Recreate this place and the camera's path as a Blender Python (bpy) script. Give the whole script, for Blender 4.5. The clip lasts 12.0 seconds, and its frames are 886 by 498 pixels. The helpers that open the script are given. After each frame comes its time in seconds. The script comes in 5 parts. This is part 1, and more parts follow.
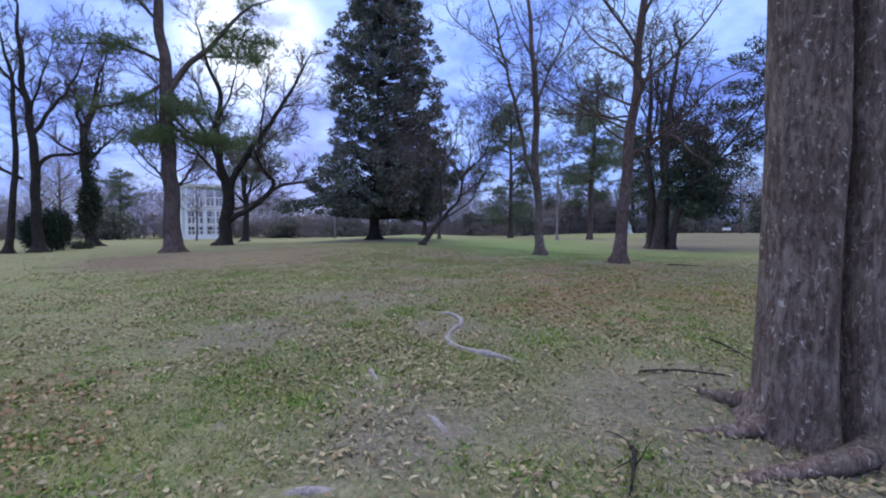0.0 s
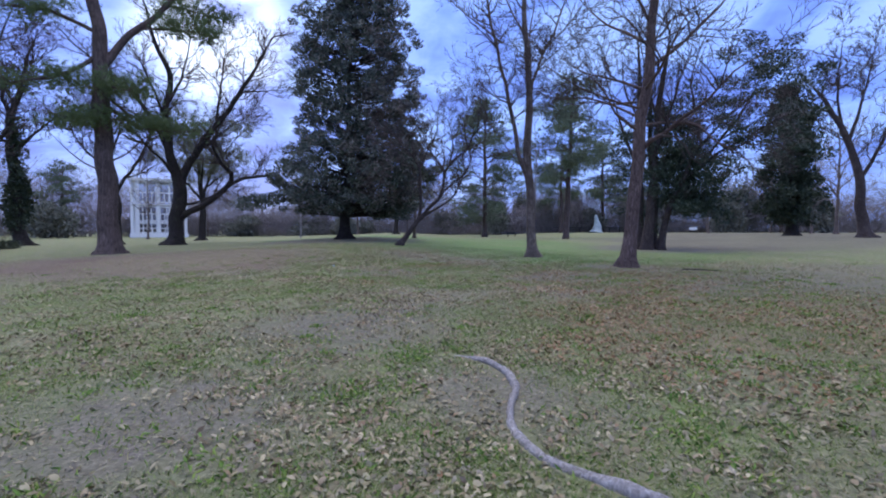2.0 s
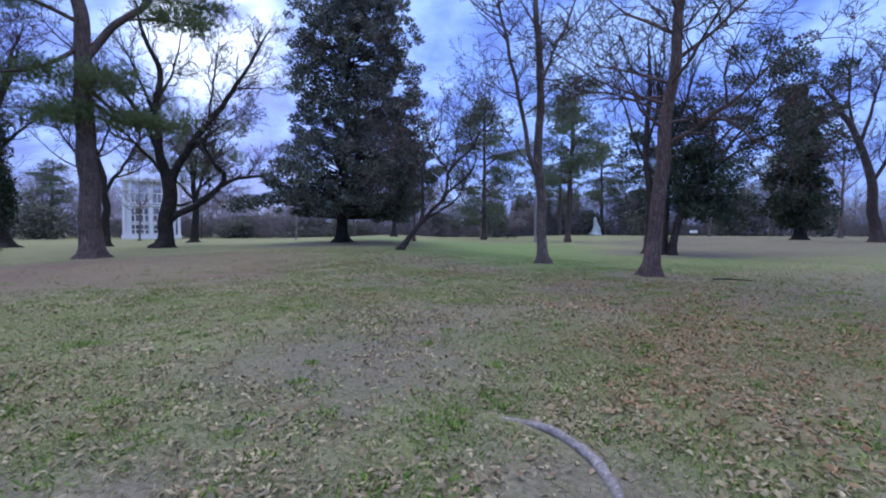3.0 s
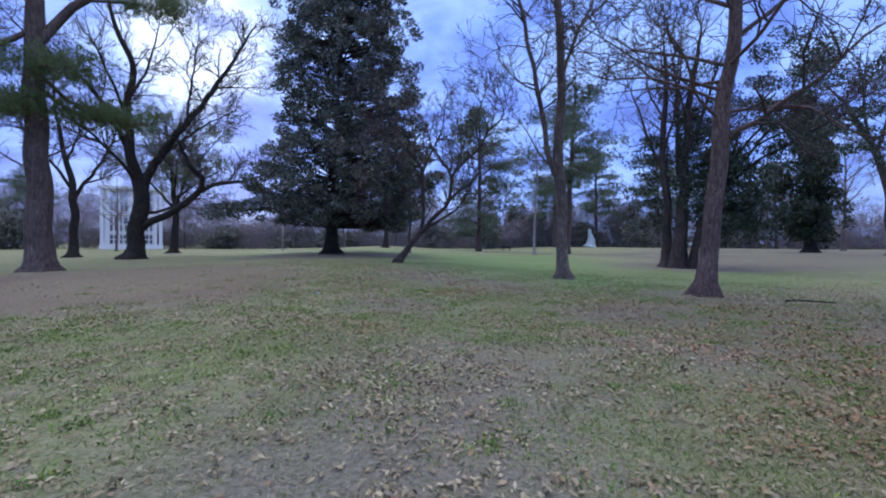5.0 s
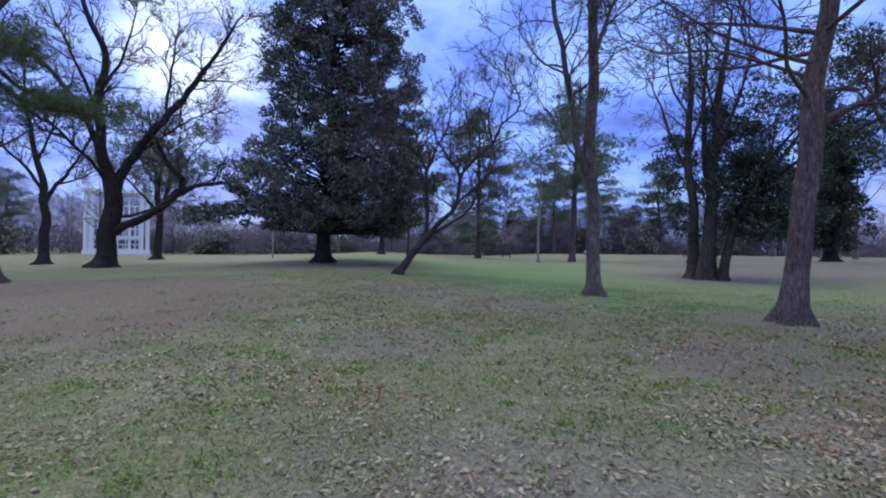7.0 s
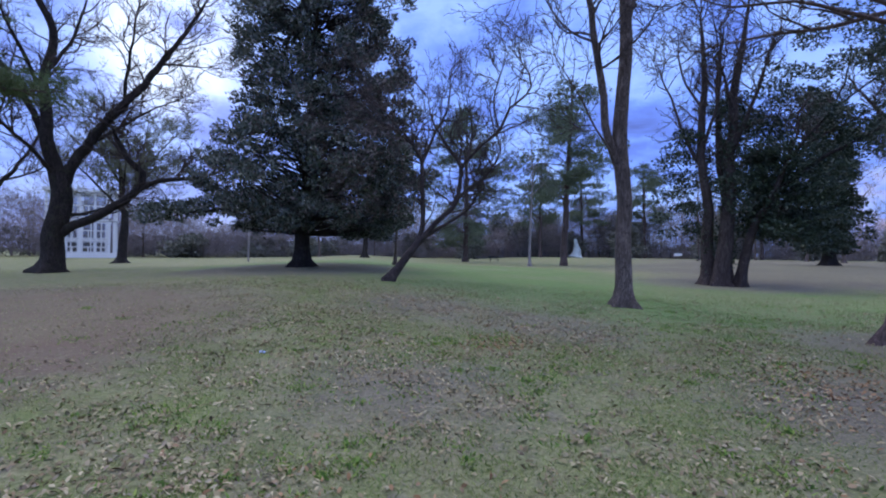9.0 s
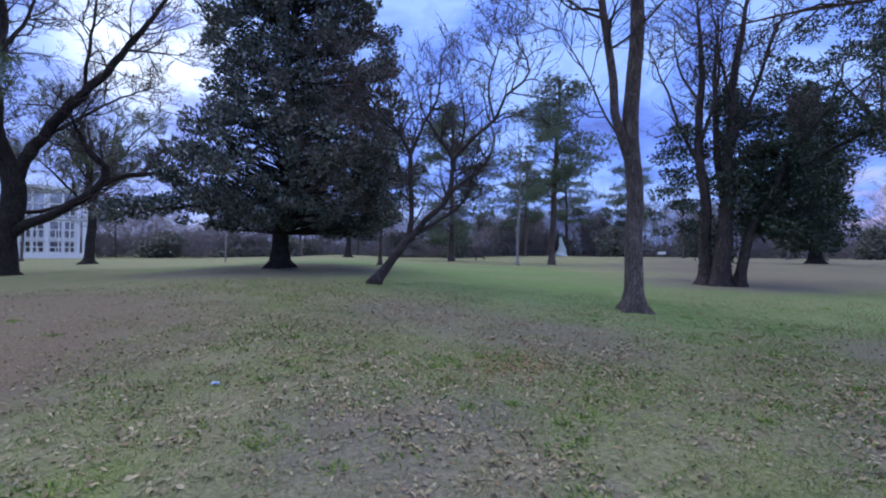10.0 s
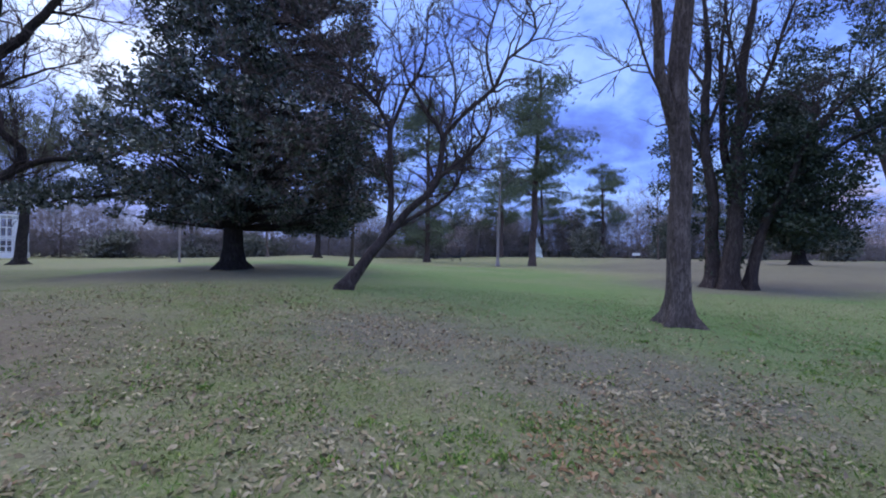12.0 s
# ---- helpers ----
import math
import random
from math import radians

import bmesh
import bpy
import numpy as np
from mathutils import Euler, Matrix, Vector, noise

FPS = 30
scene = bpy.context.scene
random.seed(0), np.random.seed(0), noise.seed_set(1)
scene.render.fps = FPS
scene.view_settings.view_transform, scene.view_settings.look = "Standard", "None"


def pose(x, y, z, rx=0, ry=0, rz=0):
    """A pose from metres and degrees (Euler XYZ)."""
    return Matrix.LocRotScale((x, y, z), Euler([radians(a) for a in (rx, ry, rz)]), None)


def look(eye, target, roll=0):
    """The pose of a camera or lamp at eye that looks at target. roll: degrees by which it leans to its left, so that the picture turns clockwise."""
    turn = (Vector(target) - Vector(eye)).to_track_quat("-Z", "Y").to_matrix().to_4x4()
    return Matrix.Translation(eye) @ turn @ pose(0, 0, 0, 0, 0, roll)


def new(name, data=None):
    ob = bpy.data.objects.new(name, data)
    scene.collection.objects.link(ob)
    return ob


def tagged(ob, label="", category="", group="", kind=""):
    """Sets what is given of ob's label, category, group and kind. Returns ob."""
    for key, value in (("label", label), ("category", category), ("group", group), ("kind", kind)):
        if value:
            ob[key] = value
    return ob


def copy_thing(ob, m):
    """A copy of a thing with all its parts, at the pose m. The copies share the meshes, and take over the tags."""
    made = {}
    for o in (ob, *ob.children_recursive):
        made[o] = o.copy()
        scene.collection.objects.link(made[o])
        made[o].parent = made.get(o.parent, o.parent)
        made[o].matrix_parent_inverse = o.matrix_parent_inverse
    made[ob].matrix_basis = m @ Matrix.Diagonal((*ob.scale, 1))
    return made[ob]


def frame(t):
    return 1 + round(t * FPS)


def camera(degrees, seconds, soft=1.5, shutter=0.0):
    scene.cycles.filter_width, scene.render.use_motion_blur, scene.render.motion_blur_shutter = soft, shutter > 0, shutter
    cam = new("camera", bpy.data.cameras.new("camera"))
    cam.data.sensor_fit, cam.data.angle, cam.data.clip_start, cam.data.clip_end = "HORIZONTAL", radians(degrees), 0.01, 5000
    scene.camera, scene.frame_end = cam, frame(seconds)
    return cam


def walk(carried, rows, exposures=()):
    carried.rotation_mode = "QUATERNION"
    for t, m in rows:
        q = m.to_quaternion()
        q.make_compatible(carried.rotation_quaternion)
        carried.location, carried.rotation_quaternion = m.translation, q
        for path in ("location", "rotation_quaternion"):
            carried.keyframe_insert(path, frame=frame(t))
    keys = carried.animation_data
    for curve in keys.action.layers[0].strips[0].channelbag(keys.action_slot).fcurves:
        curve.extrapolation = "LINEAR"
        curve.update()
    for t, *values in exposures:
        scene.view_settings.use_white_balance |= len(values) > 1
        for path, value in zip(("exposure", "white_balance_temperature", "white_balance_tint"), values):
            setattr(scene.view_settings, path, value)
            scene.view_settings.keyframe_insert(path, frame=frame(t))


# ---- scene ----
cam = camera(91.6, 12.0, soft=2.05)
METRES, EYE, TILT, LEAN, TURN = 16.5, 1.5, 0.0, 0.0, 0.0
ROWS = [
    (0.0, 0.0, 0.0, 0.0, -0.01, -2.26, 0.22),
    (0.5, -0.0123, 0.038, 0.0022, -1.34, -2.09, 0.3),
    (1.0, -0.0211, 0.0775, 0.0027, -2.05, -2.07, 0.45),
    (1.5, -0.0328, 0.1174, 0.0027, -3.21, -2.13, 0.28),
    (2.0, -0.0412, 0.1583, 0.0023, -4.21, -2.46, 0.04),
    (2.5, -0.0513, 0.2004, 0.0062, -4.47, -2.36, -0.18),
    (3.0, -0.0591, 0.2422, 0.0089, -4.7, -2.22, -0.16),
    (5.0, -0.085, 0.41, 0.0062, -6.06, -0.69, -0.37),
    (5.5, -0.0901, 0.4498, 0.0073, -6.38, -0.52, -0.3),
    (6.0, -0.0943, 0.4916, 0.0097, -6.45, -0.38, -0.4),
    (6.5, -0.0981, 0.5337, 0.0138, -6.6, -0.26, -0.59),
    (7.0, -0.0994, 0.5773, 0.0155, -6.76, 0.05, -0.58),
    (9.0, -0.1178, 0.7342, 0.014, -9.12, 0.53, -0.65),
    (9.5, -0.1178, 0.7745, 0.0157, -9.96, 0.49, -0.63),
    (10.0, -0.119, 0.8152, 0.0163, -11.25, 0.41, -0.47),
    (10.5, -0.1154, 0.8588, 0.0147, -12.15, 0.38, -0.47),
    (11.0, -0.1148, 0.9025, 0.0131, -13.54, 0.55, -0.53),
    (11.5, -0.1118, 0.9454, 0.0104, -14.53, 0.55, -0.42),
    (12.0, -0.1098, 0.9874, 0.0108, -14.9, 0.58, -0.63),
]
walk(cam, [(t, pose(0, 0, EYE, TILT, LEAN, TURN) @ pose(METRES * x, METRES * y, METRES * z, 90 + pitch, roll, yaw)) for t, x, y, z, yaw, pitch, roll in ROWS],
     exposures=[(0.0, 0.0, 6500, 10), (1.5, -0.03, 6200, 12), (3.0, -0.04, 6100, 12), (5.0, -0.09, 6000, 12), (7.0, -0.18, 5950, 13), (9.0, -0.19, 5950, 13), (12.0, -0.17, 5950, 13)])

# ---- world and light: a broken evening overcast, the sun low behind thin cloud ----
SUN_AZ, SUN_EL = radians(-23.2), radians(22)
SUN_DIR = Vector((math.sin(SUN_AZ) * math.cos(SUN_EL), math.cos(SUN_AZ) * math.cos(SUN_EL), math.sin(SUN_EL)))


def build_world():
    w = bpy.data.worlds.new("evening_sky")
    scene.world = w
    w.use_nodes = True
    nt = w.node_tree
    nt.nodes.clear()
    N, L = nt.nodes.new, nt.links.new

    def math_node(op, a, b=None, clamp=False):
        m = N("ShaderNodeMath")
        m.operation, m.use_clamp = op, clamp
        for i, v in enumerate((a, b)):
            if v is None:
                continue
            if isinstance(v, (int, float)):
                m.inputs[i].default_value = v
            else:
                L(v, m.inputs[i])
        return m.outputs[0]

    def ramp(fac, stops):
        r = N("ShaderNodeValToRGB")
        while len(r.color_ramp.elements) < len(stops):
            r.color_ramp.elements.new(0.5)
        for e, (p, c) in zip(r.color_ramp.elements, stops):
            e.position, e.color = p, (*c, 1)
        L(fac, r.inputs[0])
        return r.outputs[0]

    def mix(fac, a, b, kind="MIX"):
        m = N("ShaderNodeMix")
        m.data_type, m.blend_type = "RGBA", kind
        if isinstance(fac, (int, float)):
            m.inputs[0].default_value = fac
        else:
            L(fac, m.inputs[0])
        for i, v in ((6, a), (7, b)):
            if isinstance(v, tuple):
                m.inputs[i].default_value = (*v, 1)
            else:
                L(v, m.inputs[i])
        return m.outputs[2]

    tc = N("ShaderNodeTexCoord")
    way = N("ShaderNodeVectorMath")
    way.operation = "NORMALIZE"
    L(tc.outputs["Generated"], way.inputs[0])
    way = way.outputs[0]
    sep = N("ShaderNodeSeparateXYZ")
    L(way, sep.inputs[0])
    up = math_node("MAXIMUM", sep.outputs[2], 0.0)
    # the cloud layer lies flat overhead and closes up towards the horizon
    flat = math_node("ADD", up, 0.42)
    comb = N("ShaderNodeCombineXYZ")
    L(math_node("DIVIDE", sep.outputs[0], flat), comb.inputs[0])
    L(math_node("DIVIDE", sep.outputs[1], flat), comb.inputs[1])
    big = N("ShaderNodeTexNoise")
    big.inputs["Scale"].default_value, big.inputs["Detail"].default_value = 3.0, 7
    big.inputs["Roughness"].default_value, big.inputs["Distortion"].default_value = 0.55, 0.5
    L(comb.outputs[0], big.inputs["Vector"])
    fine = N("ShaderNodeTexNoise")
    fine.inputs["Scale"].default_value, fine.inputs["Detail"].default_value = 9.0, 6
    fine.inputs["Roughness"].default_value, fine.inputs["Distortion"].default_value = 0.6, 0.4
    L(comb.outputs[0], fine.inputs["Vector"])
    puffs = math_node("ADD", math_node("MULTIPLY", big.outputs[0], 0.68), math_node("MULTIPLY", fine.outputs[0], 0.32))
    clouds = ramp(puffs, [(0.31, (0.155, 0.23, 0.72)), (0.40, (0.21, 0.345, 1.07)), (0.47, (0.295, 0.505, 1.36)), (0.57, (0.50, 0.76, 1.48))])
    # thin cloud round the sun glows
    dot = N("ShaderNodeVectorMath")
    dot.operation = "DOT_PRODUCT"
    L(way, dot.inputs[0])
    dot.inputs[1].default_value = SUN_DIR
    glow = N("ShaderNodeMapRange")
    glow.interpolation_type = "SMOOTHSTEP"
    glow.inputs["From Min"].default_value, glow.inputs["From Max"].default_value = 0.988, 0.9985
    L(dot.outputs["Value"], glow.inputs[0])
    near_sun = math_node("MULTIPLY", glow.outputs[0], math_node("MULTIPLY", math_node("SUBTRACT", puffs, 0.40), 7.0, True), True)
    clouds = mix(near_sun, clouds, (1.3, 1.5, 1.85))
    # a pink gap in the cloud low in the east
    dawn = N("ShaderNodeVectorMath")
    dawn.operation = "DOT_PRODUCT"
    L(way, dawn.inputs[0])
    dawn.inputs[1].default_value = Vector((0.851, 0.525, 0.06)).normalized()
    gap = N("ShaderNodeMapRange")
    gap.interpolation_type = "SMOOTHSTEP"
    gap.inputs["From Min"].default_value, gap.inputs["From Max"].default_value = 0.990, 0.999
    L(dawn.outputs["Value"], gap.inputs[0])
    pink = math_node("MULTIPLY", gap.outputs[0], math_node("MULTIPLY", math_node("SUBTRACT", fine.outputs[0], 0.40), 2.6, True), True)
    # an overcast sky is brighter overhead than at its rim
    lift = N("ShaderNodeMapRange")
    lift.interpolation_type = "SMOOTHSTEP"
    lift.inputs["From Min"].default_value, lift.inputs["From Max"].default_value = 0.50, 0.95
    lift.inputs["To Min"].default_value, lift.inputs["To Max"].default_value = 1.0, ZENITH
    L(up, lift.inputs[0])
    rim = N("ShaderNodeMapRange")
    rim.inputs["From Min"].default_value, rim.inputs["From Max"].default_value = 0.0, 0.16
    L(up, rim.inputs[0])
    clouds = mix(rim.outputs[0], mix(0.75, clouds, (0.30, 0.40, 0.86)), clouds)
    clouds = mix(pink, clouds, (0.95, 0.66, 0.80))
    # zenith light is less blue than the rim
    high = N("ShaderNodeMapRange")
    high.interpolation_type = "SMOOTHSTEP"
    high.inputs["From Min"].default_value, high.inputs["From Max"].default_value = 0.50, 0.90
    L(up, high.inputs[0])
    clouds = mix(high.outputs[0], clouds, (0.545, 0.545, 0.62))
    veil = N("ShaderNodeBackground")
    L(clouds, veil.inputs[0])
    L(lift.outputs[0], veil.inputs[1])
    sky = N("ShaderNodeTexSky")
    sky.sky_type, sky.sun_disc = "NISHITA", False
    sky.sun_elevation, sky.sun_rotation = SUN_EL, SUN_AZ
    clear = N("ShaderNodeBackground")
    L(sky.outputs[0], clear.inputs[0])
    clear.inputs[1].default_value = 0.10
    cover = N("ShaderNodeMixShader")
    cover.inputs[0].default_value = 0.93
    L(clear.outputs[0], cover.inputs[1])
    L(veil.outputs[0], cover.inputs[2])
    out = N("ShaderNodeOutputWorld")
    L(cover.outputs[0], out.inputs[0])


ZENITH = 4.6
build_world()
sun = new("sun", bpy.data.lights.new("sun", "SUN"))
sun.data.energy, sun.data.angle, sun.data.color = 0.9, radians(18), (1.0, 0.93, 0.84)
sun.matrix_world = look(SUN_DIR * 200, (0, 0, 0))


# ---- materials ----
def material(name, rough=0.8, spec=0.3, metal=0.0):
    m = bpy.data.materials.new(name)
    m.use_nodes = True
    p = m.node_tree.nodes["Principled BSDF"]
    p.inputs["Roughness"].default_value, p.inputs["Metallic"].default_value = rough, metal
    p.inputs["Specular IOR Level"].default_value = spec
    return m, m.node_tree, p


def add_noise(nt, scale, detail=5, vec=None, rough=0.6, distort=0.0):
    n = nt.nodes.new("ShaderNodeTexNoise")
    n.inputs["Scale"].default_value, n.inputs["Detail"].default_value = scale, detail
    n.inputs["Roughness"].default_value, n.inputs["Distortion"].default_value = rough, distort
    if vec is not None:
        nt.links.new(vec, n.inputs["Vector"])
    return n.outputs[0]


def add_ramp(nt, fac, stops):
    r = nt.nodes.new("ShaderNodeValToRGB")
    while len(r.color_ramp.elements) < len(stops):
        r.color_ramp.elements.new(0.5)
    for e, (p, c) in zip(r.color_ramp.elements, stops):
        e.position = p
        e.color = (*c, 1) if isinstance(c, tuple) else (c, c, c, 1)
    nt.links.new(fac, r.inputs[0])
    return r.outputs[0]


def add_mix(nt, fac, a, b, kind="MIX"):
    m = nt.nodes.new("ShaderNodeMix")
    m.data_type, m.blend_type = "RGBA", kind
    if isinstance(fac, (int, float)):
        m.inputs[0].default_value = fac
    else:
        nt.links.new(fac, m.inputs[0])
    for i, v in ((6, a), (7, b)):
        if isinstance(v, tuple):
            m.inputs[i].default_value = (*v, 1)
        else:
            nt.links.new(v, m.inputs[i])
    return m.outputs[2]


def add_bump(nt, p, height, strength, dist):
    b = nt.nodes.new("ShaderNodeBump")
    b.inputs["Strength"].default_value, b.inputs["Distance"].default_value = strength, dist
    nt.links.new(height, b.inputs["Height"])
    nt.links.new(b.outputs[0], p.inputs["Normal"])


def object_coords(nt, scale=(1, 1, 1)):
    c = nt.nodes.new("ShaderNodeTexCoord")
    m = nt.nodes.new("ShaderNodeMapping")
    m.inputs["Scale"].default_value = scale
    nt.links.new(c.outputs["Object"], m.inputs[0])
    return m.outputs[0]


def bark(name, dark, mid, light, lichen=None, moss=None, furrow=1.0, mottle=0.0):
    m, nt, p = material(name, 0.92, 0.15)
    v = object_coords(nt, (1, 1, 0.22))
    ridges = add_noise(nt, 16 * furrow, 6, v, 0.65, 0.8)
    col = add_ramp(nt, ridges, [(0.30, dark), (0.50, mid), (0.70, light)])
    v2 = object_coords(nt)
    broad = add_noise(nt, 1.3, 4, v2)
    col = add_mix(nt, add_ramp(nt, broad, [(0.35, 0.0), (0.7, 0.55)]), col, dark)
    if lichen:
        spots = add_noise(nt, 30, 6, object_coords(nt, (1, 1, 0.6)), 0.65, 0.9)
        col = add_mix(nt, add_ramp(nt, spots, [(0.59, 0.0), (0.66, 0.8)]), col, lichen)
    if lichen:
        blotch = add_noise(nt, 5.5, 6, object_coords(nt, (1, 1, 0.45)), 0.7, 0.8)
        col = add_mix(nt, add_ramp(nt, blotch, [(0.54, 0.0), (0.64, 0.22)]), col, tuple(0.75 * c for c in lichen))
        stain = add_noise(nt, 3.2, 6, object_coords(nt, (1, 1, 0.3)), 0.7, 1.0)
        col = add_mix(nt, add_ramp(nt, stain, [(0.54, 0.0), (0.66, 0.7)]), col, dark)
    if moss:
        green = add_noise(nt, 3.1, 5, v2, 0.6)
        col = add_mix(nt, add_ramp(nt, green, [(0.54, 0.0), (0.72, 0.75)]), col, moss)
    if mottle:
        pits = add_noise(nt, 26, 5, object_coords(nt, (1, 1, 0.45)), 0.7, 0.6)
        col = add_mix(nt, add_ramp(nt, pits, [(0.36, mottle), (0.50, 0.0)]), col, dark)
    nt.links.new(col, p.inputs["Base Color"])
    add_bump(nt, p, ridges, 0.9, 0.03)
    return m


def foliage(name, colours, rough=0.6, spec=0.3, patches=()):
    m, nt, p = material(name, rough, spec)
    g = nt.nodes.new("ShaderNodeNewGeometry")
    n = len(colours)
    col = add_ramp(nt, g.outputs["Random Per Island"], [(i / (n - 1), c) for i, c in enumerate(colours)])
    broad = add_noise(nt, 0.6, 3, object_coords(nt))
    col = add_mix(nt, add_ramp(nt, broad, [(0.40, 0.0), (0.75, 0.3)]), col, colours[0])
    for scale, colour, most in patches:
        spread = add_noise(nt, scale, 5, object_coords(nt), 0.65)
        col = add_mix(nt, add_ramp(nt, spread, [(0.46, 0.0), (0.62, most)]), col, colour)
    nt.links.new(col, p.inputs["Base Color"])
    return m


BARK_GREY = bark("grey_bark", (0.050, 0.038, 0.032), (0.165, 0.127, 0.106), (0.31, 0.245, 0.21), mottle=0.85)
BARK_BROWN = bark("red_brown_bark", (0.050, 0.033, 0.028), (0.148, 0.104, 0.088), (0.27, 0.20, 0.17), mottle=0.85)
# shade put into the colour, so that trunks stand as near-black silhouettes
BARK_DARK = bark("dark_bark", (0.014, 0.011, 0.010), (0.036, 0.029, 0.026), (0.075, 0.062, 0.055), moss=(0.05, 0.055, 0.03))
BARK_NEAR = bark("lichened_bark", (0.050, 0.034, 0.028), (0.19, 0.138, 0.112), (0.33, 0.255, 0.21), lichen=(0.58, 0.52, 0.45), moss=(0.10, 0.088, 0.055), furrow=1.5, mottle=0.8)
BARK_CLUMP = bark("dark_brown_bark", (0.026, 0.020, 0.018), (0.066, 0.051, 0.046), (0.125, 0.10, 0.09))
BARK_PINE = bark("pine_bark", (0.042, 0.031, 0.027), (0.115, 0.084, 0.072), (0.20, 0.15, 0.13), furrow=0.7)
BARK_PALE = bark("pale_bark", (0.16, 0.14, 0.13), (0.28, 0.25, 0.24), (0.38, 0.35, 0.34))
TWIG = bark("twig_bark", (0.05, 0.038, 0.034), (0.085, 0.066, 0.06), (0.13, 0.10, 0.095))
# haze put into the colour: far twigs painted paler and greyer than TWIG
TWIG_HAZED = bark("hazed_twig_bark", (0.19, 0.165, 0.16), (0.265, 0.23, 0.225), (0.34, 0.30, 0.295))
TWIG_OLIVE = bark("mossy_twig_bark", (0.13, 0.13, 0.085), (0.20, 0.205, 0.135), (0.28, 0.28, 0.19))
STRAW = foliage("straw", [(0.19, 0.165, 0.09), (0.27, 0.24, 0.135), (0.35, 0.31, 0.19), (0.18, 0.20, 0.085)], 0.7, 0.2)
TUFT = foliage("tuft_leaf", [(0.10, 0.18, 0.035), (0.17, 0.27, 0.05), (0.29, 0.34, 0.075)], 0.7, 0.15)
ROOT = bark("weathered_root", (0.17, 0.15, 0.135), (0.36, 0.325, 0.30), (0.56, 0.52, 0.485), furrow=2.0)
# wide tone range: pale leaves paint in sky sheen, dark ones shaded gaps
MAGNOLIA_LEAF = foliage("magnolia_leaf", [(0.022, 0.032, 0.021), (0.062, 0.082, 0.058), (0.12, 0.142, 0.11), (0.20, 0.21, 0.175)], 0.26, 0.8)
MAGNOLIA_FADED = foliage("faded_magnolia_leaf", [(0.045, 0.036, 0.031), (0.105, 0.080, 0.068), (0.17, 0.13, 0.11), (0.25, 0.21, 0.19)], 0.5, 0.4)
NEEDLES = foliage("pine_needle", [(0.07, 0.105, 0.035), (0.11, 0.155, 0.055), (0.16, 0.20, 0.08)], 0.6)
# distance haze painted in: the needle greens made paler and greyer
NEEDLES_HAZED = foliage("hazed_pine_needle", [(0.10, 0.132, 0.075), (0.145, 0.175, 0.10), (0.19, 0.215, 0.135)], 0.7)
HOLLY = foliage("holly_leaf", [(0.020, 0.033, 0.020), (0.036, 0.055, 0.032), (0.060, 0.082, 0.046)], 0.42, 0.35)
IVY = foliage("ivy_leaf", [(0.022, 0.034, 0.019), (0.040, 0.056, 0.029), (0.060, 0.078, 0.040)], 0.5, 0.3)
SHRUB = foliage("shrub_leaf", [(0.05, 0.062, 0.040), (0.075, 0.09, 0.056), (0.11, 0.12, 0.078)], 0.8, 0.2)
# leaf tones of the far wood, lightened to carry the haze of distance
WOODS_HAZED = foliage("hazed_woods_leaf", [(0.13, 0.135, 0.105), (0.185, 0.185, 0.145), (0.25, 0.24, 0.195)], 0.85, 0.15)
OLIVE = foliage("buff_leaf", [(0.13, 0.085, 0.035), (0.20, 0.13, 0.05), (0.26, 0.17, 0.08)], 0.7, 0.2)
DEAD_LEAF = foliage("dead_leaf", [(0.13, 0.098, 0.056), (0.20, 0.158, 0.088), (0.35, 0.285, 0.155), (0.54, 0.455, 0.275), (0.25, 0.215, 0.165), (0.29, 0.18, 0.10)], 0.95, 0.06, [(0.8, (0.20, 0.205, 0.09), 0.5), (1.7, (0.25, 0.165, 0.098), 0.45), (2.3, (0.42, 0.36, 0.21), 0.4)])
RUST_LEAF = foliage("rust_leaf", [(0.17, 0.095, 0.048), (0.28, 0.165, 0.085), (0.37, 0.235, 0.125), (0.33, 0.255, 0.15)], 0.95, 0.06)
LUSH_BLADE = foliage("lush_grass_blade", [(0.13, 0.20, 0.06), (0.19, 0.275, 0.085), (0.25, 0.34, 0.12)], 0.8, 0.1)
BLADE = foliage("grass_blade", [(0.115, 0.17, 0.042), (0.185, 0.25, 0.066), (0.28, 0.30, 0.105), (0.40, 0.35, 0.18)], 0.8, 0.1)


# worn places in the lawn: x, y, reach, soft edge
EARTH = ((-10.8, 21.5, 4.6, 2.5), (-14, 24, 3.0, 2.5), (-8.2, 20.3, 1.4, 2.0), (-1.5, 9.3, 0.9, 1.4), (-2.6, 6.0, 0.5, 1.2), (2.2, 3.3, 1.0, 0.9), (-0.3, 3.2, 0.4, 0.8), (-6, 37, 5.0, 2.0), (17, 33, 3.5, 2.0), (0.1, 6.3, 0.45, 0.7), (2.5, 12.6, 0.5, 1.3), (-0.6, 12.0, 1.0, 1.4), (-0.7, 23.4, 1.0, 1.5), (1.6, 20.8, 0.9, 1.4), (-1.6, 17.2, 0.6, 1.2), (7.5, 18.4, 1.2, 1.0), (3.4, 15.8, 0.7, 1.2))
RUST = ((5.4, 14.0, 2.0, 2.2), (3.4, 8.8, 1.5, 1.6), (6.0, 10.0, 2.4, 2.2), (-3.6, 2.7, 0.6, 1.1), (-1.9, 14.8, 0.3, 0.8), (0.2, 19.6, 0.3, 0.8))
LUSH = ((8.5, 28.5, 7.0, 3.0), (1.0, 32.0, 4.0, 3.0))


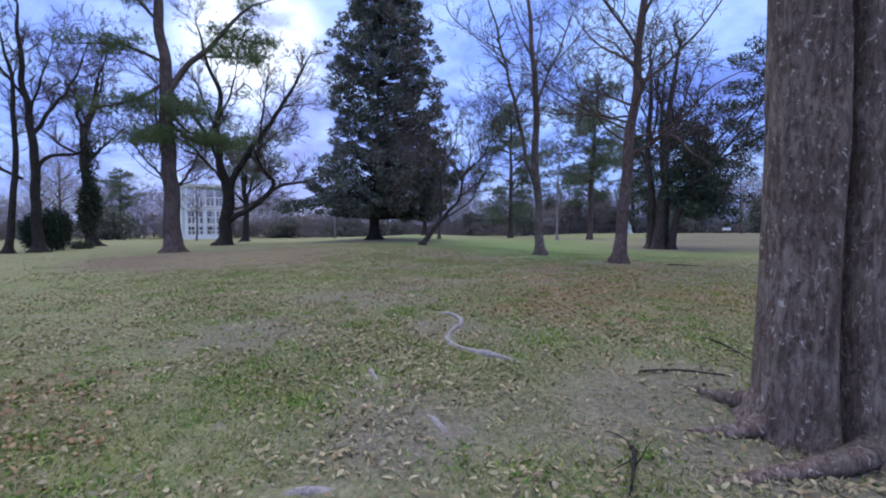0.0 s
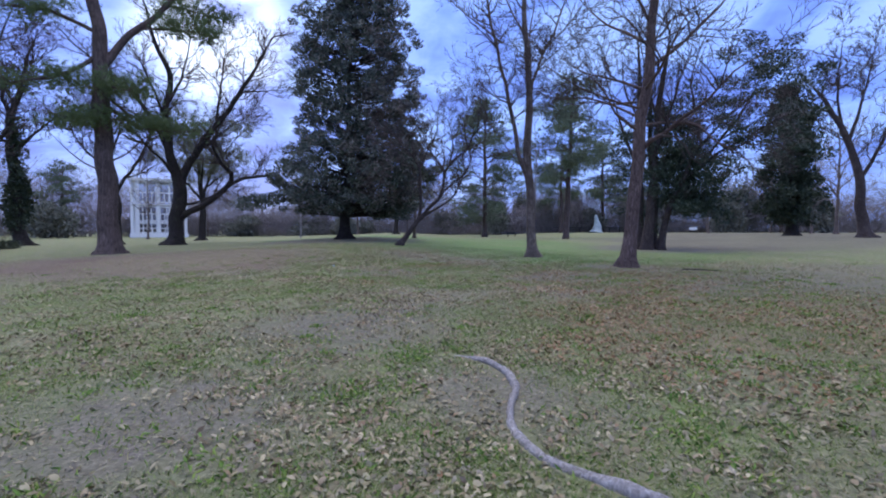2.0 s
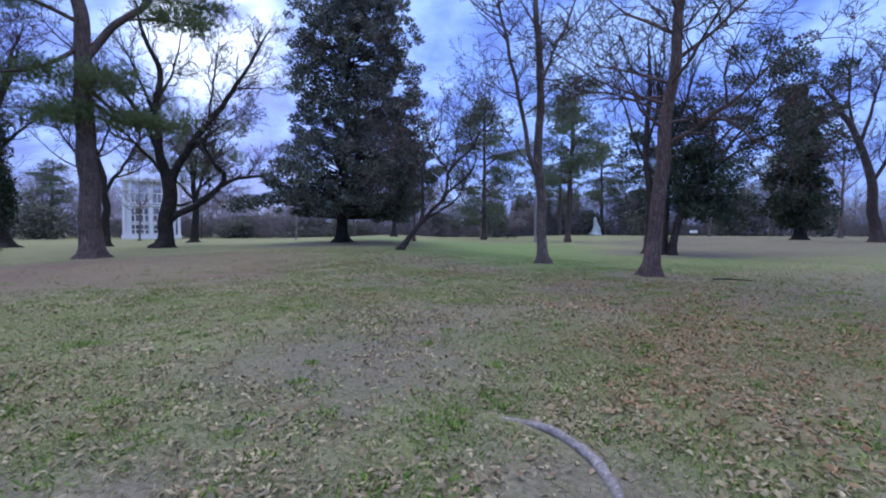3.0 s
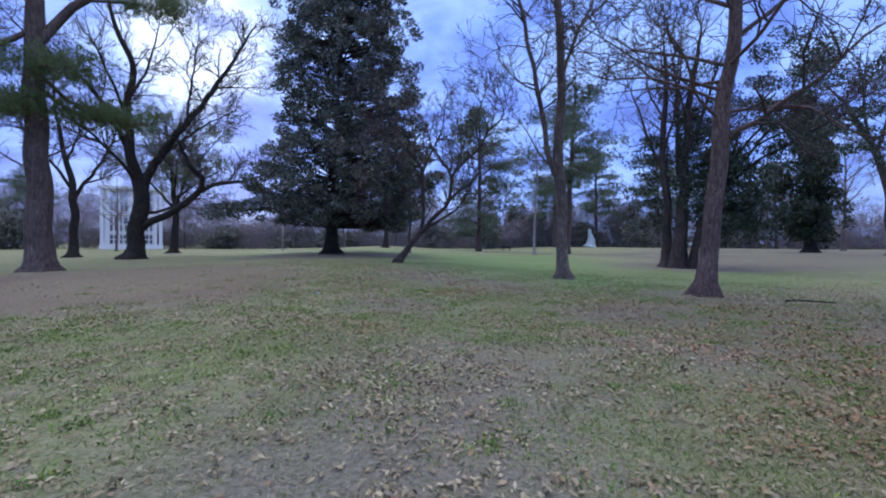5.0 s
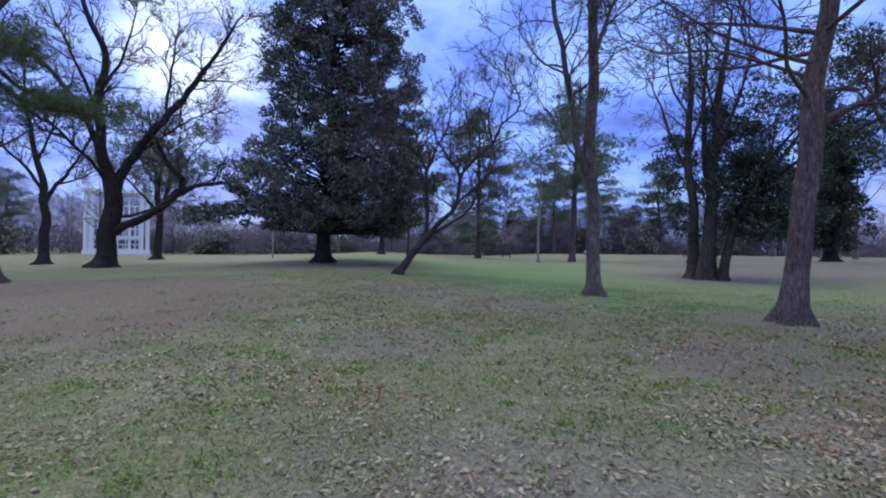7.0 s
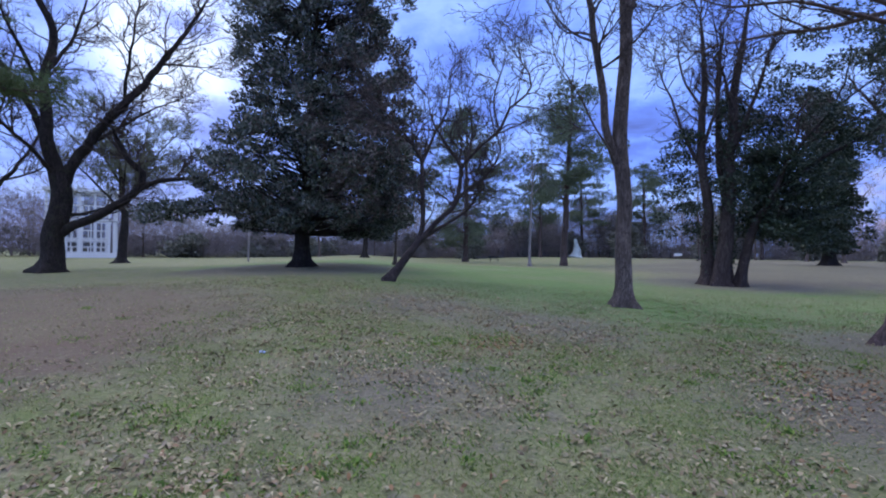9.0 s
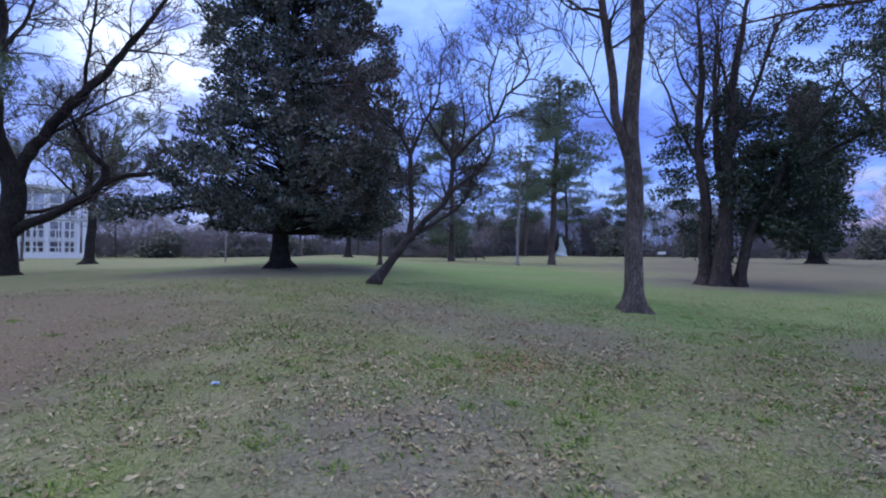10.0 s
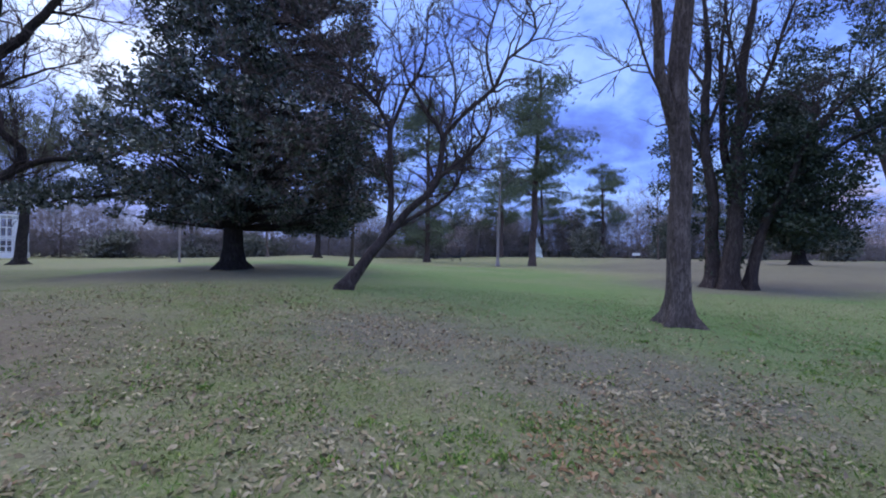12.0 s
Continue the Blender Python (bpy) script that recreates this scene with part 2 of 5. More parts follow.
def turf():
    """Thin winter turf: green, straw and bare earth in patches, at several scales."""
    m, nt, p = material("turf", 0.95, 0.1)
    v = object_coords(nt)
    L = nt.links.new

    def patch(x, y, reach, soft, wobble=0.9, most=1.0):
        d = nt.nodes.new("ShaderNodeVectorMath")
        d.operation = "DISTANCE"
        L(v, d.inputs[0])
        d.inputs[1].default_value = (x, y, 0)
        n = add_noise(nt, wobble, 4, v)
        s = nt.nodes.new("ShaderNodeMath")
        s.operation = "MULTIPLY_ADD"
        L(n, s.inputs[0])
        s.inputs[1].default_value = soft * 2
        L(d.outputs["Value"], s.inputs[2])
        r = nt.nodes.new("ShaderNodeMapRange")
        r.interpolation_type = "SMOOTHSTEP"
        r.inputs["From Min"].default_value, r.inputs["From Max"].default_value = reach + 2.3 * soft, reach + 0.8 * soft
        r.inputs["To Max"].default_value = most
        L(s.outputs[0], r.inputs[0])
        return r.outputs[0]

    fine = add_noise(nt, 22, 6, v, 0.7, 0.3)
    green = add_ramp(nt, fine, [(0.30, (0.080, 0.108, 0.033)), (0.5, (0.155, 0.188, 0.062)), (0.7, (0.26, 0.272, 0.112))])
    straw = add_ramp(nt, fine, [(0.30, (0.130, 0.120, 0.068)), (0.5, (0.215, 0.198, 0.114)), (0.7, (0.33, 0.295, 0.18))])
    earth = add_ramp(nt, fine, [(0.30, (0.082, 0.067, 0.056)), (0.5, (0.152, 0.127, 0.109)), (0.7, (0.245, 0.21, 0.182))])
    lush = add_ramp(nt, fine, [(0.30, (0.080, 0.125, 0.040)), (0.5, (0.132, 0.196, 0.064)), (0.7, (0.19, 0.255, 0.098))])
    mid = add_noise(nt, 1.1, 6, v, 0.65, 0.4)
    col = add_mix(nt, add_ramp(nt, mid, [(0.40, 0.0), (0.60, 0.85)]), green, straw)
    small = add_noise(nt, 2.6, 5, v, 0.7, 0.3)
    col = add_mix(nt, add_ramp(nt, small, [(0.55, 0.0), (0.68, 0.8)]), col, earth)
    col = add_mix(nt, patch(8.5, 29, 7.5, 3.5), col, lush)
    col = add_mix(nt, patch(1, 45, 12, 4), col, lush)
    rust = add_ramp(nt, fine, [(0.30, (0.10, 0.068, 0.040)), (0.5, (0.18, 0.125, 0.070)), (0.7, (0.27, 0.20, 0.125))])
    for x, y, reach, soft in ((6.0, 10.0, 2.4, 2.2), (3.0, 9.0, 0.9, 1.5), (-4.0, 2.6, 0.8, 1.2)):
        col = add_mix(nt, patch(x, y, reach, soft, 1.1, 0.8), col, rust)
    for x, y, reach, soft in EARTH:
        col = add_mix(nt, patch(x, y, reach, soft, 1.1, 0.75), col, earth)
    for x, y, reach, soft in EARTH[:3]:
        col = add_mix(nt, patch(x, y, reach, soft, 1.1, 0.8), col, add_mix(nt, 0.55, rust, (0.125, 0.088, 0.076)))
    dormant = add_ramp(nt, fine, [(0.30, (0.092, 0.078, 0.054)), (0.5, (0.148, 0.127, 0.090)), (0.7, (0.21, 0.18, 0.132))])
    for x, y, reach, soft in ((38, 44, 15, 6), (24, 36, 4.5, 3), (62, 66, 22, 8), (14, 14, 5.0, 3), (6.5, 14.8, 2.6, 2.4)):
        col = add_mix(nt, patch(x, y, reach, soft, 0.5, 0.85), col, dormant)
    far = add_noise(nt, 0.12, 4, v)
    col = add_mix(nt, add_ramp(nt, far, [(0.42, 0.0), (0.62, 0.45)]), col, straw)
    L(col, p.inputs["Base Color"])
    add_bump(nt, p, fine, 0.6, 0.03)
    return m


TURF = turf()


def plain(name, colour, rough=0.6, spec=0.3, metal=0.0, vary=0.25, scale=6.0):
    m, nt, p = material(name, rough, spec, metal)
    n = add_noise(nt, scale, 5, object_coords(nt))
    dark = tuple(c * (1 - vary) for c in colour)
    nt.links.new(add_ramp(nt, n, [(0.35, dark), (0.65, colour)]), p.inputs["Base Color"])
    add_bump(nt, p, n, 0.15, 0.01)
    return m


WHITE = plain("white_paint", (0.78, 0.78, 0.76), 0.55, vary=0.12)
PALE_STONE = plain("pale_stone", (0.55, 0.62, 0.60), 0.8, vary=0.2, scale=3.0)
DARK_METAL = plain("dark_metal", (0.03, 0.035, 0.035), 0.6)
BLUE_PAPER = plain("pale_blue_paper", (0.45, 0.55, 0.75), 0.7)
SIDING = plain("blue_grey_siding", (0.20, 0.23, 0.29), 0.7)
ROOF = plain("grey_roof", (0.17, 0.18, 0.21), 0.9)
GLASS, _nt, _p = material("window_glass", 0.05, 0.6)
_p.inputs["Base Color"].default_value = (0.62, 0.66, 0.68, 1)
_p.inputs["Transmission Weight"].default_value = 1.0
LAMP, _nt, _p = material("lamp_glass", 0.4)
_p.inputs["Emission Color"].default_value, _p.inputs["Emission Strength"].default_value = (1.0, 0.95, 0.85, 1), 6.0


# ---- the lie of the land ----
def smooth(x):
    x = min(1.0, max(0.0, x))
    return x * x * (3 - 2 * x)


def land(x, y):
    """Height of the lawn: nearly flat, with a low swell under the magnolia."""
    h = 0.1 * smooth(y / 6) + 0.6 * smooth((y - 15) / 15) * math.exp(-(((x + 5) / 9) ** 2)) + 0.25 * smooth((y - 25) / 20)
    return h + 0.6 * smooth((x - 22) / 16) - 0.35 * smooth((-x - 22) / 14) + 0.03 * noise.noise(Vector((x * 0.35, y * 0.35, 3.3)))


# ---- builders ----
class Buf:
    """Vertices and faces of one mesh in the making."""

    def __init__(self):
        self.v, self.f = [], []

    def tube(self, pts, rads, sides, shape=None):
        n0, k = len(self.v), len(pts)
        ref = Vector((0.31, 0.94, 0.12))
        for i, p in enumerate(pts):
            t = (pts[min(i + 1, k - 1)] - pts[max(i - 1, 0)]).normalized()
            a = ref - t * ref.dot(t)
            if a.length < 1e-3:
                a = Vector((1, 0, 0)) - t * t.x
            a.normalize()
            b = t.cross(a)
            ref = a
            for s in range(sides):
                w = 2 * math.pi * s / sides
                r = rads[i] * (shape(i, w, p) if shape else 1.0)
                q = p + a * (math.cos(w) * r) + b * (math.sin(w) * r)
                self.v.append((q.x, q.y, q.z))
        for i in range(k - 1):
            o = n0 + i * sides
            for s in range(sides):
                e = (s + 1) % sides
                self.f.append((o + s, o + e, o + sides + e, o + sides + s))
        self.f.append(tuple(n0 + (k - 1) * sides + s for s in range(sides)))

    def box(self, x0, y0, z0, x1, y1, z1):
        n = len(self.v)
        self.v += [(x0, y0, z0), (x1, y0, z0), (x1, y1, z0), (x0, y1, z0), (x0, y0, z1), (x1, y0, z1), (x1, y1, z1), (x0, y1, z1)]
        self.f += [(n, n + 3, n + 2, n + 1), (n + 4, n + 5, n + 6, n + 7), (n, n + 1, n + 5, n + 4), (n + 1, n + 2, n + 6, n + 5), (n + 2, n + 3, n + 7, n + 6), (n + 3, n, n + 4, n + 7)]


def to_mesh(name, buf, mat, flat=False):
    me = bpy.data.meshes.new(name)
    me.from_pydata(buf.v, [], buf.f)
    me.polygons.foreach_set("use_smooth", [not flat] * len(me.polygons))
    me.materials.append(mat)
    me.update()
    return me


def part(name, buf, mat, parent, label="", kind="", flat=False):
    me = buf if isinstance(buf, bpy.types.Mesh) else to_mesh(name, buf, mat, flat)
    ob = new(name, me)
    ob.parent = parent
    return tagged(ob, label, kind=kind)


def tri_mesh(name, verts, tris, mat):
    """A mesh of many triangles from arrays."""
    me = bpy.data.meshes.new(name)
    me.vertices.add(len(verts))
    me.vertices.foreach_set("co", np.ascontiguousarray(verts, dtype=np.float32).ravel())
    me.loops.add(len(tris) * 3)
    me.loops.foreach_set("vertex_index", np.ascontiguousarray(tris, dtype=np.int32).ravel())
    me.polygons.add(len(tris))
    me.polygons.foreach_set("loop_start", np.arange(0, len(tris) * 3, 3, dtype=np.int32))
    me.materials.append(mat)
    me.update(calc_edges=True)
    return me


def unit(a):
    return a / np.maximum(np.linalg.norm(a, axis=1, keepdims=True), 1e-9)


def leaf_mesh(name, rng, at, out, size, width, mat, fold=0.25, wild=0.8, level=0.0):
    """Folded pointed leaves, one at each place, each leaning out along its direction. level: how far they lie face up."""
    n = len(at)
    d = unit(out + rng.normal(0, wild, (n, 3)))
    side = unit(np.cross(unit(rng.normal(0, 1, (n, 3))) + (0, 0, level), d))
    nrm = np.cross(side, d)
    s = (size * rng.uniform(0.65, 1.3, n))[:, None]
    mid = at + d * s * 0.45
    a = mid + side * s * width * 0.5 + nrm * s * fold * width
    b = mid - side * s * width * 0.5 + nrm * s * fold * width
    tip = at + d * s - nrm * s * 0.12
    v = np.stack([at, a, tip, b], axis=1).reshape(-1, 3)
    i = np.arange(n)[:, None] * 4
    return tri_mesh(name, v, np.concatenate([i + [0, 1, 2], i + [0, 2, 3]]), mat)


def needle_mesh(name, rng, at, per, length, width, mat):
    """Tufts of needles: thin triangles bursting up and out from each place."""
    n = len(at) * per
    base = np.repeat(at, per, axis=0)
    d = unit(rng.normal(0, 1, (n, 3)) + (0, 0, 0.55))
    s = unit(np.cross(d, rng.normal(0, 1, (n, 3)))) * width
    l = (length * rng.uniform(0.7, 1.2, n))[:, None]
    v = np.stack([base - s, base + s, base + d * l], axis=1).reshape(-1, 3)
    return tri_mesh(name, v, np.arange(n * 3).reshape(-1, 3), mat)


def blob(rng, n, centre, rx, ry, rz, shell=0.5):
    """Places in an ellipsoid, more of them near its skin."""
    d = unit(rng.normal(0, 1, (n, 3)))
    r = shell + (1 - shell) * rng.uniform(0, 1, (n, 1)) ** 0.6
    r *= rng.uniform(0.75, 1.1, (n, 1))
    return np.array(centre) + d * r * (rx, ry, rz), d


def spline(pts, step):
    """Catmull-Rom through control points (x, y, z, radius)."""
    P = [np.array(p, float) for p in pts]
    P = [2 * P[0] - P[1], *P, 2 * P[-1] - P[-2]]
    out = []
    for i in range(1, len(P) - 2):
        a, b, c, d = P[i - 1:i + 3]
        k = max(2, int(np.linalg.norm((c - b)[:3]) / step))
        for j in range(k):
            t = j / k
            out.append(0.5 * (2 * b + (c - a) * t + (2 * a - 5 * b + 4 * c - d) * t * t + (3 * b - a - 3 * c + d) * t ** 3))
    out.append(P[-2])
    return [Vector(q[:3]) for q in out], [max(0.004, q[3]) for q in out]


def grow(buf, rnd, p, d, length, r, level, up=0.12, crook=0.22, density=1.0, thin=0.005):
    """One shoot and, along it, its side shoots, down to the twigs."""
    k = 5 if level > 1 else 4 if level == 1 else 3
    pts, rads, step = [p.copy()], [r], length / k
    ways = []
    for i in range(k):
        d = (d + Vector((rnd.gauss(0, crook), rnd.gauss(0, crook), rnd.gauss(0, crook) + up * 0.5))).normalized()
        ways.append(d.copy())
        p = p + d * step
        pts.append(p)
        rads.append(max(thin, r * (1 - 0.72 * (i + 1) / k)))
    buf.tube(pts, rads, 5 if level > 1 else 3)
    if level == 0:
        return
    for _ in range(max(2, round(density * (5 if level > 1 else 4) * min(1.5, 0.5 + length / 3)))):
        s = rnd.uniform(0.18, 1.0)
        i = min(k - 1, int(s * k))
        w = ways[i]
        off = Vector((rnd.gauss(0, 1), rnd.gauss(0, 1), rnd.gauss(0.15, 0.8)))
        off = (off - w * off.dot(w)).normalized()
        q = pts[i] + (pts[i + 1] - pts[i]) * (s * k - i)
        grow(buf, rnd, q, (w * rnd.uniform(0.55, 1.0) + off * rnd.uniform(0.5, 0.9)).normalized(), length * rnd.uniform(0.38, 0.68) * (1.15 - 0.5 * s), max(thin, rads[i] * rnd.uniform(0.45, 0.6)), level - 1, up, crook, density, thin)


def twigs_along(buf, rnd, pts, rads, count, length, level, start=0.2, up=0.12, crook=0.22, density=1.0, thin=0.005, flat=0.8):
    """Side shoots along a limb, and the fan at its end."""
    k = len(pts) - 1
    for j in range(count + 3):
        s = rnd.uniform(start, 1.0) if j < count else 0.999
        i = min(k - 1, int(s * k))
        w = (pts[i + 1] - pts[i]).normalized()
        off = Vector((rnd.gauss(0, 1), rnd.gauss(0, 1), rnd.gauss(0.2, flat)))
        off = (off - w * off.dot(w)).normalized()
        mix = 0.9 if j < count else 0.45
        grow(buf, rnd, pts[i].lerp(pts[i + 1], s * k - i), (w * 0.7 + off * mix).normalized(), length * rnd.uniform(0.55, 1.1), max(thin, min(rads[i] * 0.65, 0.016 * length + 0.008)), level, up, crook, density, thin)


def trunk_shape(seed, lobes, flare, rough=0.05, reach=0.28):
    """Fluting and root flare of a bole."""
    def f(i, w, p):
        z = max(p.z, 0.0)
        toe = flare * math.exp(-z / reach)
        return 1 + toe * (0.35 + 1.15 * abs(math.cos(0.5 * lobes * w + seed)) ** 5) + rough * math.sin(3 * w + seed + 0.7 * z) + rough * noise.noise(Vector((math.cos(w) * 1.6, math.sin(w) * 1.6, z * 0.8 + seed)))
    return f


def tree_base(name, label, x, y, turn=0.0, scale=1.0, group="", category="tree"):
    e = new(name)
    e.empty_display_size = 0.3
    e.matrix_world = Matrix.LocRotScale((x, y, land(x, y)), Euler((0, 0, radians(turn))), (scale,) * 3)
    return tagged(e, label, category, group)


def bole(tree, pts, mat, seed=1.0, lobes=5, flare=0.9, sides=30, name="trunk", step=0.35, rough=0.05):
    p, r = spline([(pts[0][0], pts[0][1], -0.25, pts[0][3]), *pts], step)
    for q in p:
        w = 0.5 * smooth(q.z / 2.5) * pts[0][3]
        q.x += w * noise.noise(Vector((seed * 3.1, 0.4, q.z * 0.5)))
        q.y += w * noise.noise(Vector((seed * 3.1, 7.4, q.z * 0.5)))
    b = Buf()
    b.tube(p, r, sides, trunk_shape(seed, lobes, flare, rough))
    part(name, b, mat, tree)
    return p, r


def limb(tree, pts, mat, step=0.35, sides=8, name="branch"):
    p, r = spline(pts, step)
    for i, q in enumerate(p):
        w = min(1.0, i / 4) * (0.05 + 0.5 * r[0])
        q += Vector((noise.noise(q * 0.9), noise.noise(q * 0.9 + Vector((9, 0, 0))), noise.noise(q * 0.9 + Vector((0, 9, 0))))) * w
    b = Buf()
    b.tube(p, r, sides)
    part(name, b, mat, tree)
    return p, r


def bare_tree(name, label, x, y, turn, trunks, limbs, mat, seed, twig_len=2.2, per_metre=1.3, level=2, lobes=5, flare=0.9, density=1.0, thin=0.006, twig_mat=None, up=0.12, crook=0.22, group=""):
    """A leafless tree. trunks and limbs: control points (across, deep, high, radius)."""
    tree = tree_base(name, label, x, y, turn, group=group)
    rnd, tw = random.Random(seed), Buf()
    for j, t in enumerate(trunks):
        p, r = bole(tree, t, mat, seed + j, lobes, flare)
        length = sum((p[i + 1] - p[i]).length for i in range(len(p) - 1))
        twigs_along(tw, rnd, p, r, int(length * per_metre * 0.45), twig_len, level, 0.45, up, crook, density, thin)
    for l in limbs:
        p, r = limb(tree, l, mat)
        length = sum((p[i + 1] - p[i]).length for i in range(len(p) - 1))
        twigs_along(tw, rnd, p, r, int(length * per_metre), twig_len, level, 0.22, up, crook, density, thin)
    part("fine_branching", tw, twig_mat or TWIG, tree, "fine leafless twigs", "stuff")
    return tree


def random_bare_tree(name, label, x, y, turn, height, seed, mat, radius=0.2, limbs=9, level=2, spread=0.4, twig_len=2.0, thin=0.012, twig_mat=None, first=0.3, group="", density=0.9):
    """A leafless tree with limbs set at chance, for the middle distance and beyond."""
    rnd = random.Random(seed)
    top = (rnd.uniform(-0.5, 0.5), rnd.uniform(-0.5, 0.5), height, 0.03)
    trunk = [(0, 0, 0, radius), (rnd.uniform(-0.2, 0.2), 0, height * 0.35, radius * 0.8), (rnd.uniform(-0.4, 0.4), rnd.uniform(-0.3, 0.3), height * 0.7, radius * 0.45), top]
    ls = []
    for j in range(limbs):
        h = height * (first + (0.85 - first) * (j + rnd.random()) / limbs)
        a = j * 2.4 + rnd.uniform(-0.5, 0.5)
        le = height * spread * (1.15 - h / height) * rnd.uniform(0.7, 1.2)
        c, s = math.cos(a), math.sin(a)
        f = h / height
        q = radius * (1 - f) * 0.6 + 0.02
        ls.append([(0, 0, h, q), (c * le * 0.45, s * le * 0.45, h + le * 0.4, q * 0.6), (c * le, s * le, h + le * 0.95, 0.02)])
    return bare_tree(name, label, x, y, turn, [trunk], ls, mat, seed, twig_len, 1.0, level, thin=thin, twig_mat=twig_mat, group=group, density=density)


def copies(thing, places):
    """More of the same thing: (x, y, turn, scale)."""
    for x, y, turn, s in places:
        m = Matrix.Translation((x, y, land(x, y) - 0.02)) @ pose(0, 0, 0, 0, 0, turn)
        c = copy_thing(thing, m)
        c.scale = (s, s, s)


# ---- the lawn ----
def grid_axis(lo, hi, fine_lo, fine_hi, step):
    a = list(np.arange(fine_lo, fine_hi + 1e-6, step))
    s, x = step, fine_hi
    while x < hi:
        s *= 1.25
        x += s
        a.append(min(x, hi))
    s, x = step, fine_lo
    while x > lo:
        s *= 1.25
        x -= s
        a.insert(0, max(x, lo))
    return a


def build_ground():
    xs, ys = grid_axis(-2500, 2500, -14, 14, 0.35), grid_axis(-2500, 2500, -3, 36, 0.35)
    b = Buf()
    b.v = [(x, y, land(x, y)) for y in ys for x in xs]
    w = len(xs)
    b.f = [(j * w + i, j * w + i + 1, j * w + w + i + 1, j * w + w + i) for j in range(len(ys) - 1) for i in range(w - 1)]
    g = new("ground", to_mesh("ground", b, TURF))
    tagged(g, "thin winter lawn with bare earth patches and moss", "ground", kind="structure")


build_ground()

# ---- the near tree with its roots ----
def near_tree():
    tree = tree_base("oak_tree", "broad old tree with furrowed lichen-spotted bark and spreading roots", 2.62, 2.98, -41)
    rnd = random.Random(5)
    b = Buf()
    p, r = spline([(0, 0, -0.3, 0.39), (0, 0, 0.0, 0.375), (0.0, 0, 1.2, 0.345), (0.0, 0, 3.0, 0.335), (-0.05, 0.05, 6.0, 0.30), (0.1, 0.1, 10.0, 0.2), (0, 0.2, 14, 0.08)], 0.1)

    def shape(i, w, q):
        z = max(q.z, 0)
        seam = -0.58 * math.exp(-(((w - 3.98 + 0.04 * math.sin(z * 2.1)) / 0.12) ** 2)) - 0.12 * math.exp(-(((w - 3.3 + 0.05 * math.sin(z * 1.3)) / 0.25) ** 2))
        toe = 0.42 * math.exp(-z / 0.11) * (0.25 + 0.75 * max(0, math.cos(2.5 * w - 4.0)) ** 2) + 0.03 * math.exp(-z / 0.5)
        rough = 0.035 * noise.noise(Vector((math.cos(w) * 3, math.sin(w) * 3, z * 1.1))) + 0.02 * noise.noise(Vector((math.cos(w) * 9, math.sin(w) * 9, z * 2.5)))
        return 1 + seam + toe + rough
    b.tube(p, r, 96, shape)
    part("trunk", b, BARK_NEAR, tree)
    tw = Buf()
    for a, h, le, lift in ((0.4, 5.2, 5.5, 0.5), (1.9, 6.3, 5.0, 0.7), (2.9, 7.0, 5.0, 0.45), (4.2, 7.6, 4.5, 0.8), (5.3, 5.8, 5.2, 0.6), (3.4, 9.0, 4.0, 0.9)):
        c, s = math.cos(a), math.sin(a)
        q, rr = limb(tree, [(0, 0, h, 0.13), (c * le * 0.5, s * le * 0.5, h + le * lift * 0.5, 0.07), (c * le, s * le, h + le * lift, 0.02)], BARK_NEAR)
        twigs_along(tw, rnd, q, rr, 7, 2.0, 2, thin=0.005)
    part("fine_branching", tw, TWIG, tree, "fine leafless twigs", "stuff")
    inv = tree.matrix_world.inverted()
    for pts in ([(2.80, 2.70, 0.12, 0.10), (2.52, 2.56, 0.08, 0.085), (2.15, 2.50, 0.035, 0.06), (1.8, 2.47, 0.0, 0.045), (1.5, 2.42, -0.04, 0.035)],
                [(2.38, 3.0, 0.14, 0.11), (2.18, 2.98, 0.05, 0.07), (1.95, 3.02, 0.0, 0.05), (1.7, 3.1, -0.05, 0.04)],
                [(2.45, 3.3, 0.10, 0.10), (2.33, 3.6, 0.03, 0.06), (2.2, 4.0, -0.04, 0.04)],
                [(2.85, 2.65, 0.10, 0.11), (2.95, 2.25, 0.04, 0.07), (2.9, 1.7, -0.02, 0.05), (2.8, 1.3, -0.06, 0.04)]):
        q, rr = spline([(*(inv @ Vector((x, y, land(x, y) + z))), r0) for x, y, z, r0 in pts], 0.08)
        rb = Buf()
        rb.tube(q, rr, 10, lambda i, w, v: 1 + 0.18 * noise.noise(Vector((v.x * 5, v.y * 5, w))))
        part("root", rb, BARK_NEAR, tree, "thick surface root in the grass")


near_tree()


ROOT_LINE = []


def surface_root(points, label):
    """A bare root that snakes half buried through the lawn."""
    ROOT_LINE.extend((x, y) for x, y, _, _ in points)
    p, r = spline([(x, y, land(x, y) + z - 0.002, rr * 0.72) for x, y, z, rr in points], 0.06)
    for q in p:
        q.z += 0.034 * noise.noise(Vector((q.x * 2.6, q.y * 2.6, 5.1))) - 0.004
    b = Buf()
    b.tube(p, r, 12, lambda i, w, v: 1 + 0.5 * noise.noise(Vector((v.x * 7, v.y * 7, 2.0))) + 0.35 * noise.noise(Vector((v.x * 22, v.y * 22, math.cos(w) * 2))))
    tagged(new("surface_root", to_mesh("surface_root", b, ROOT)), label, "root")


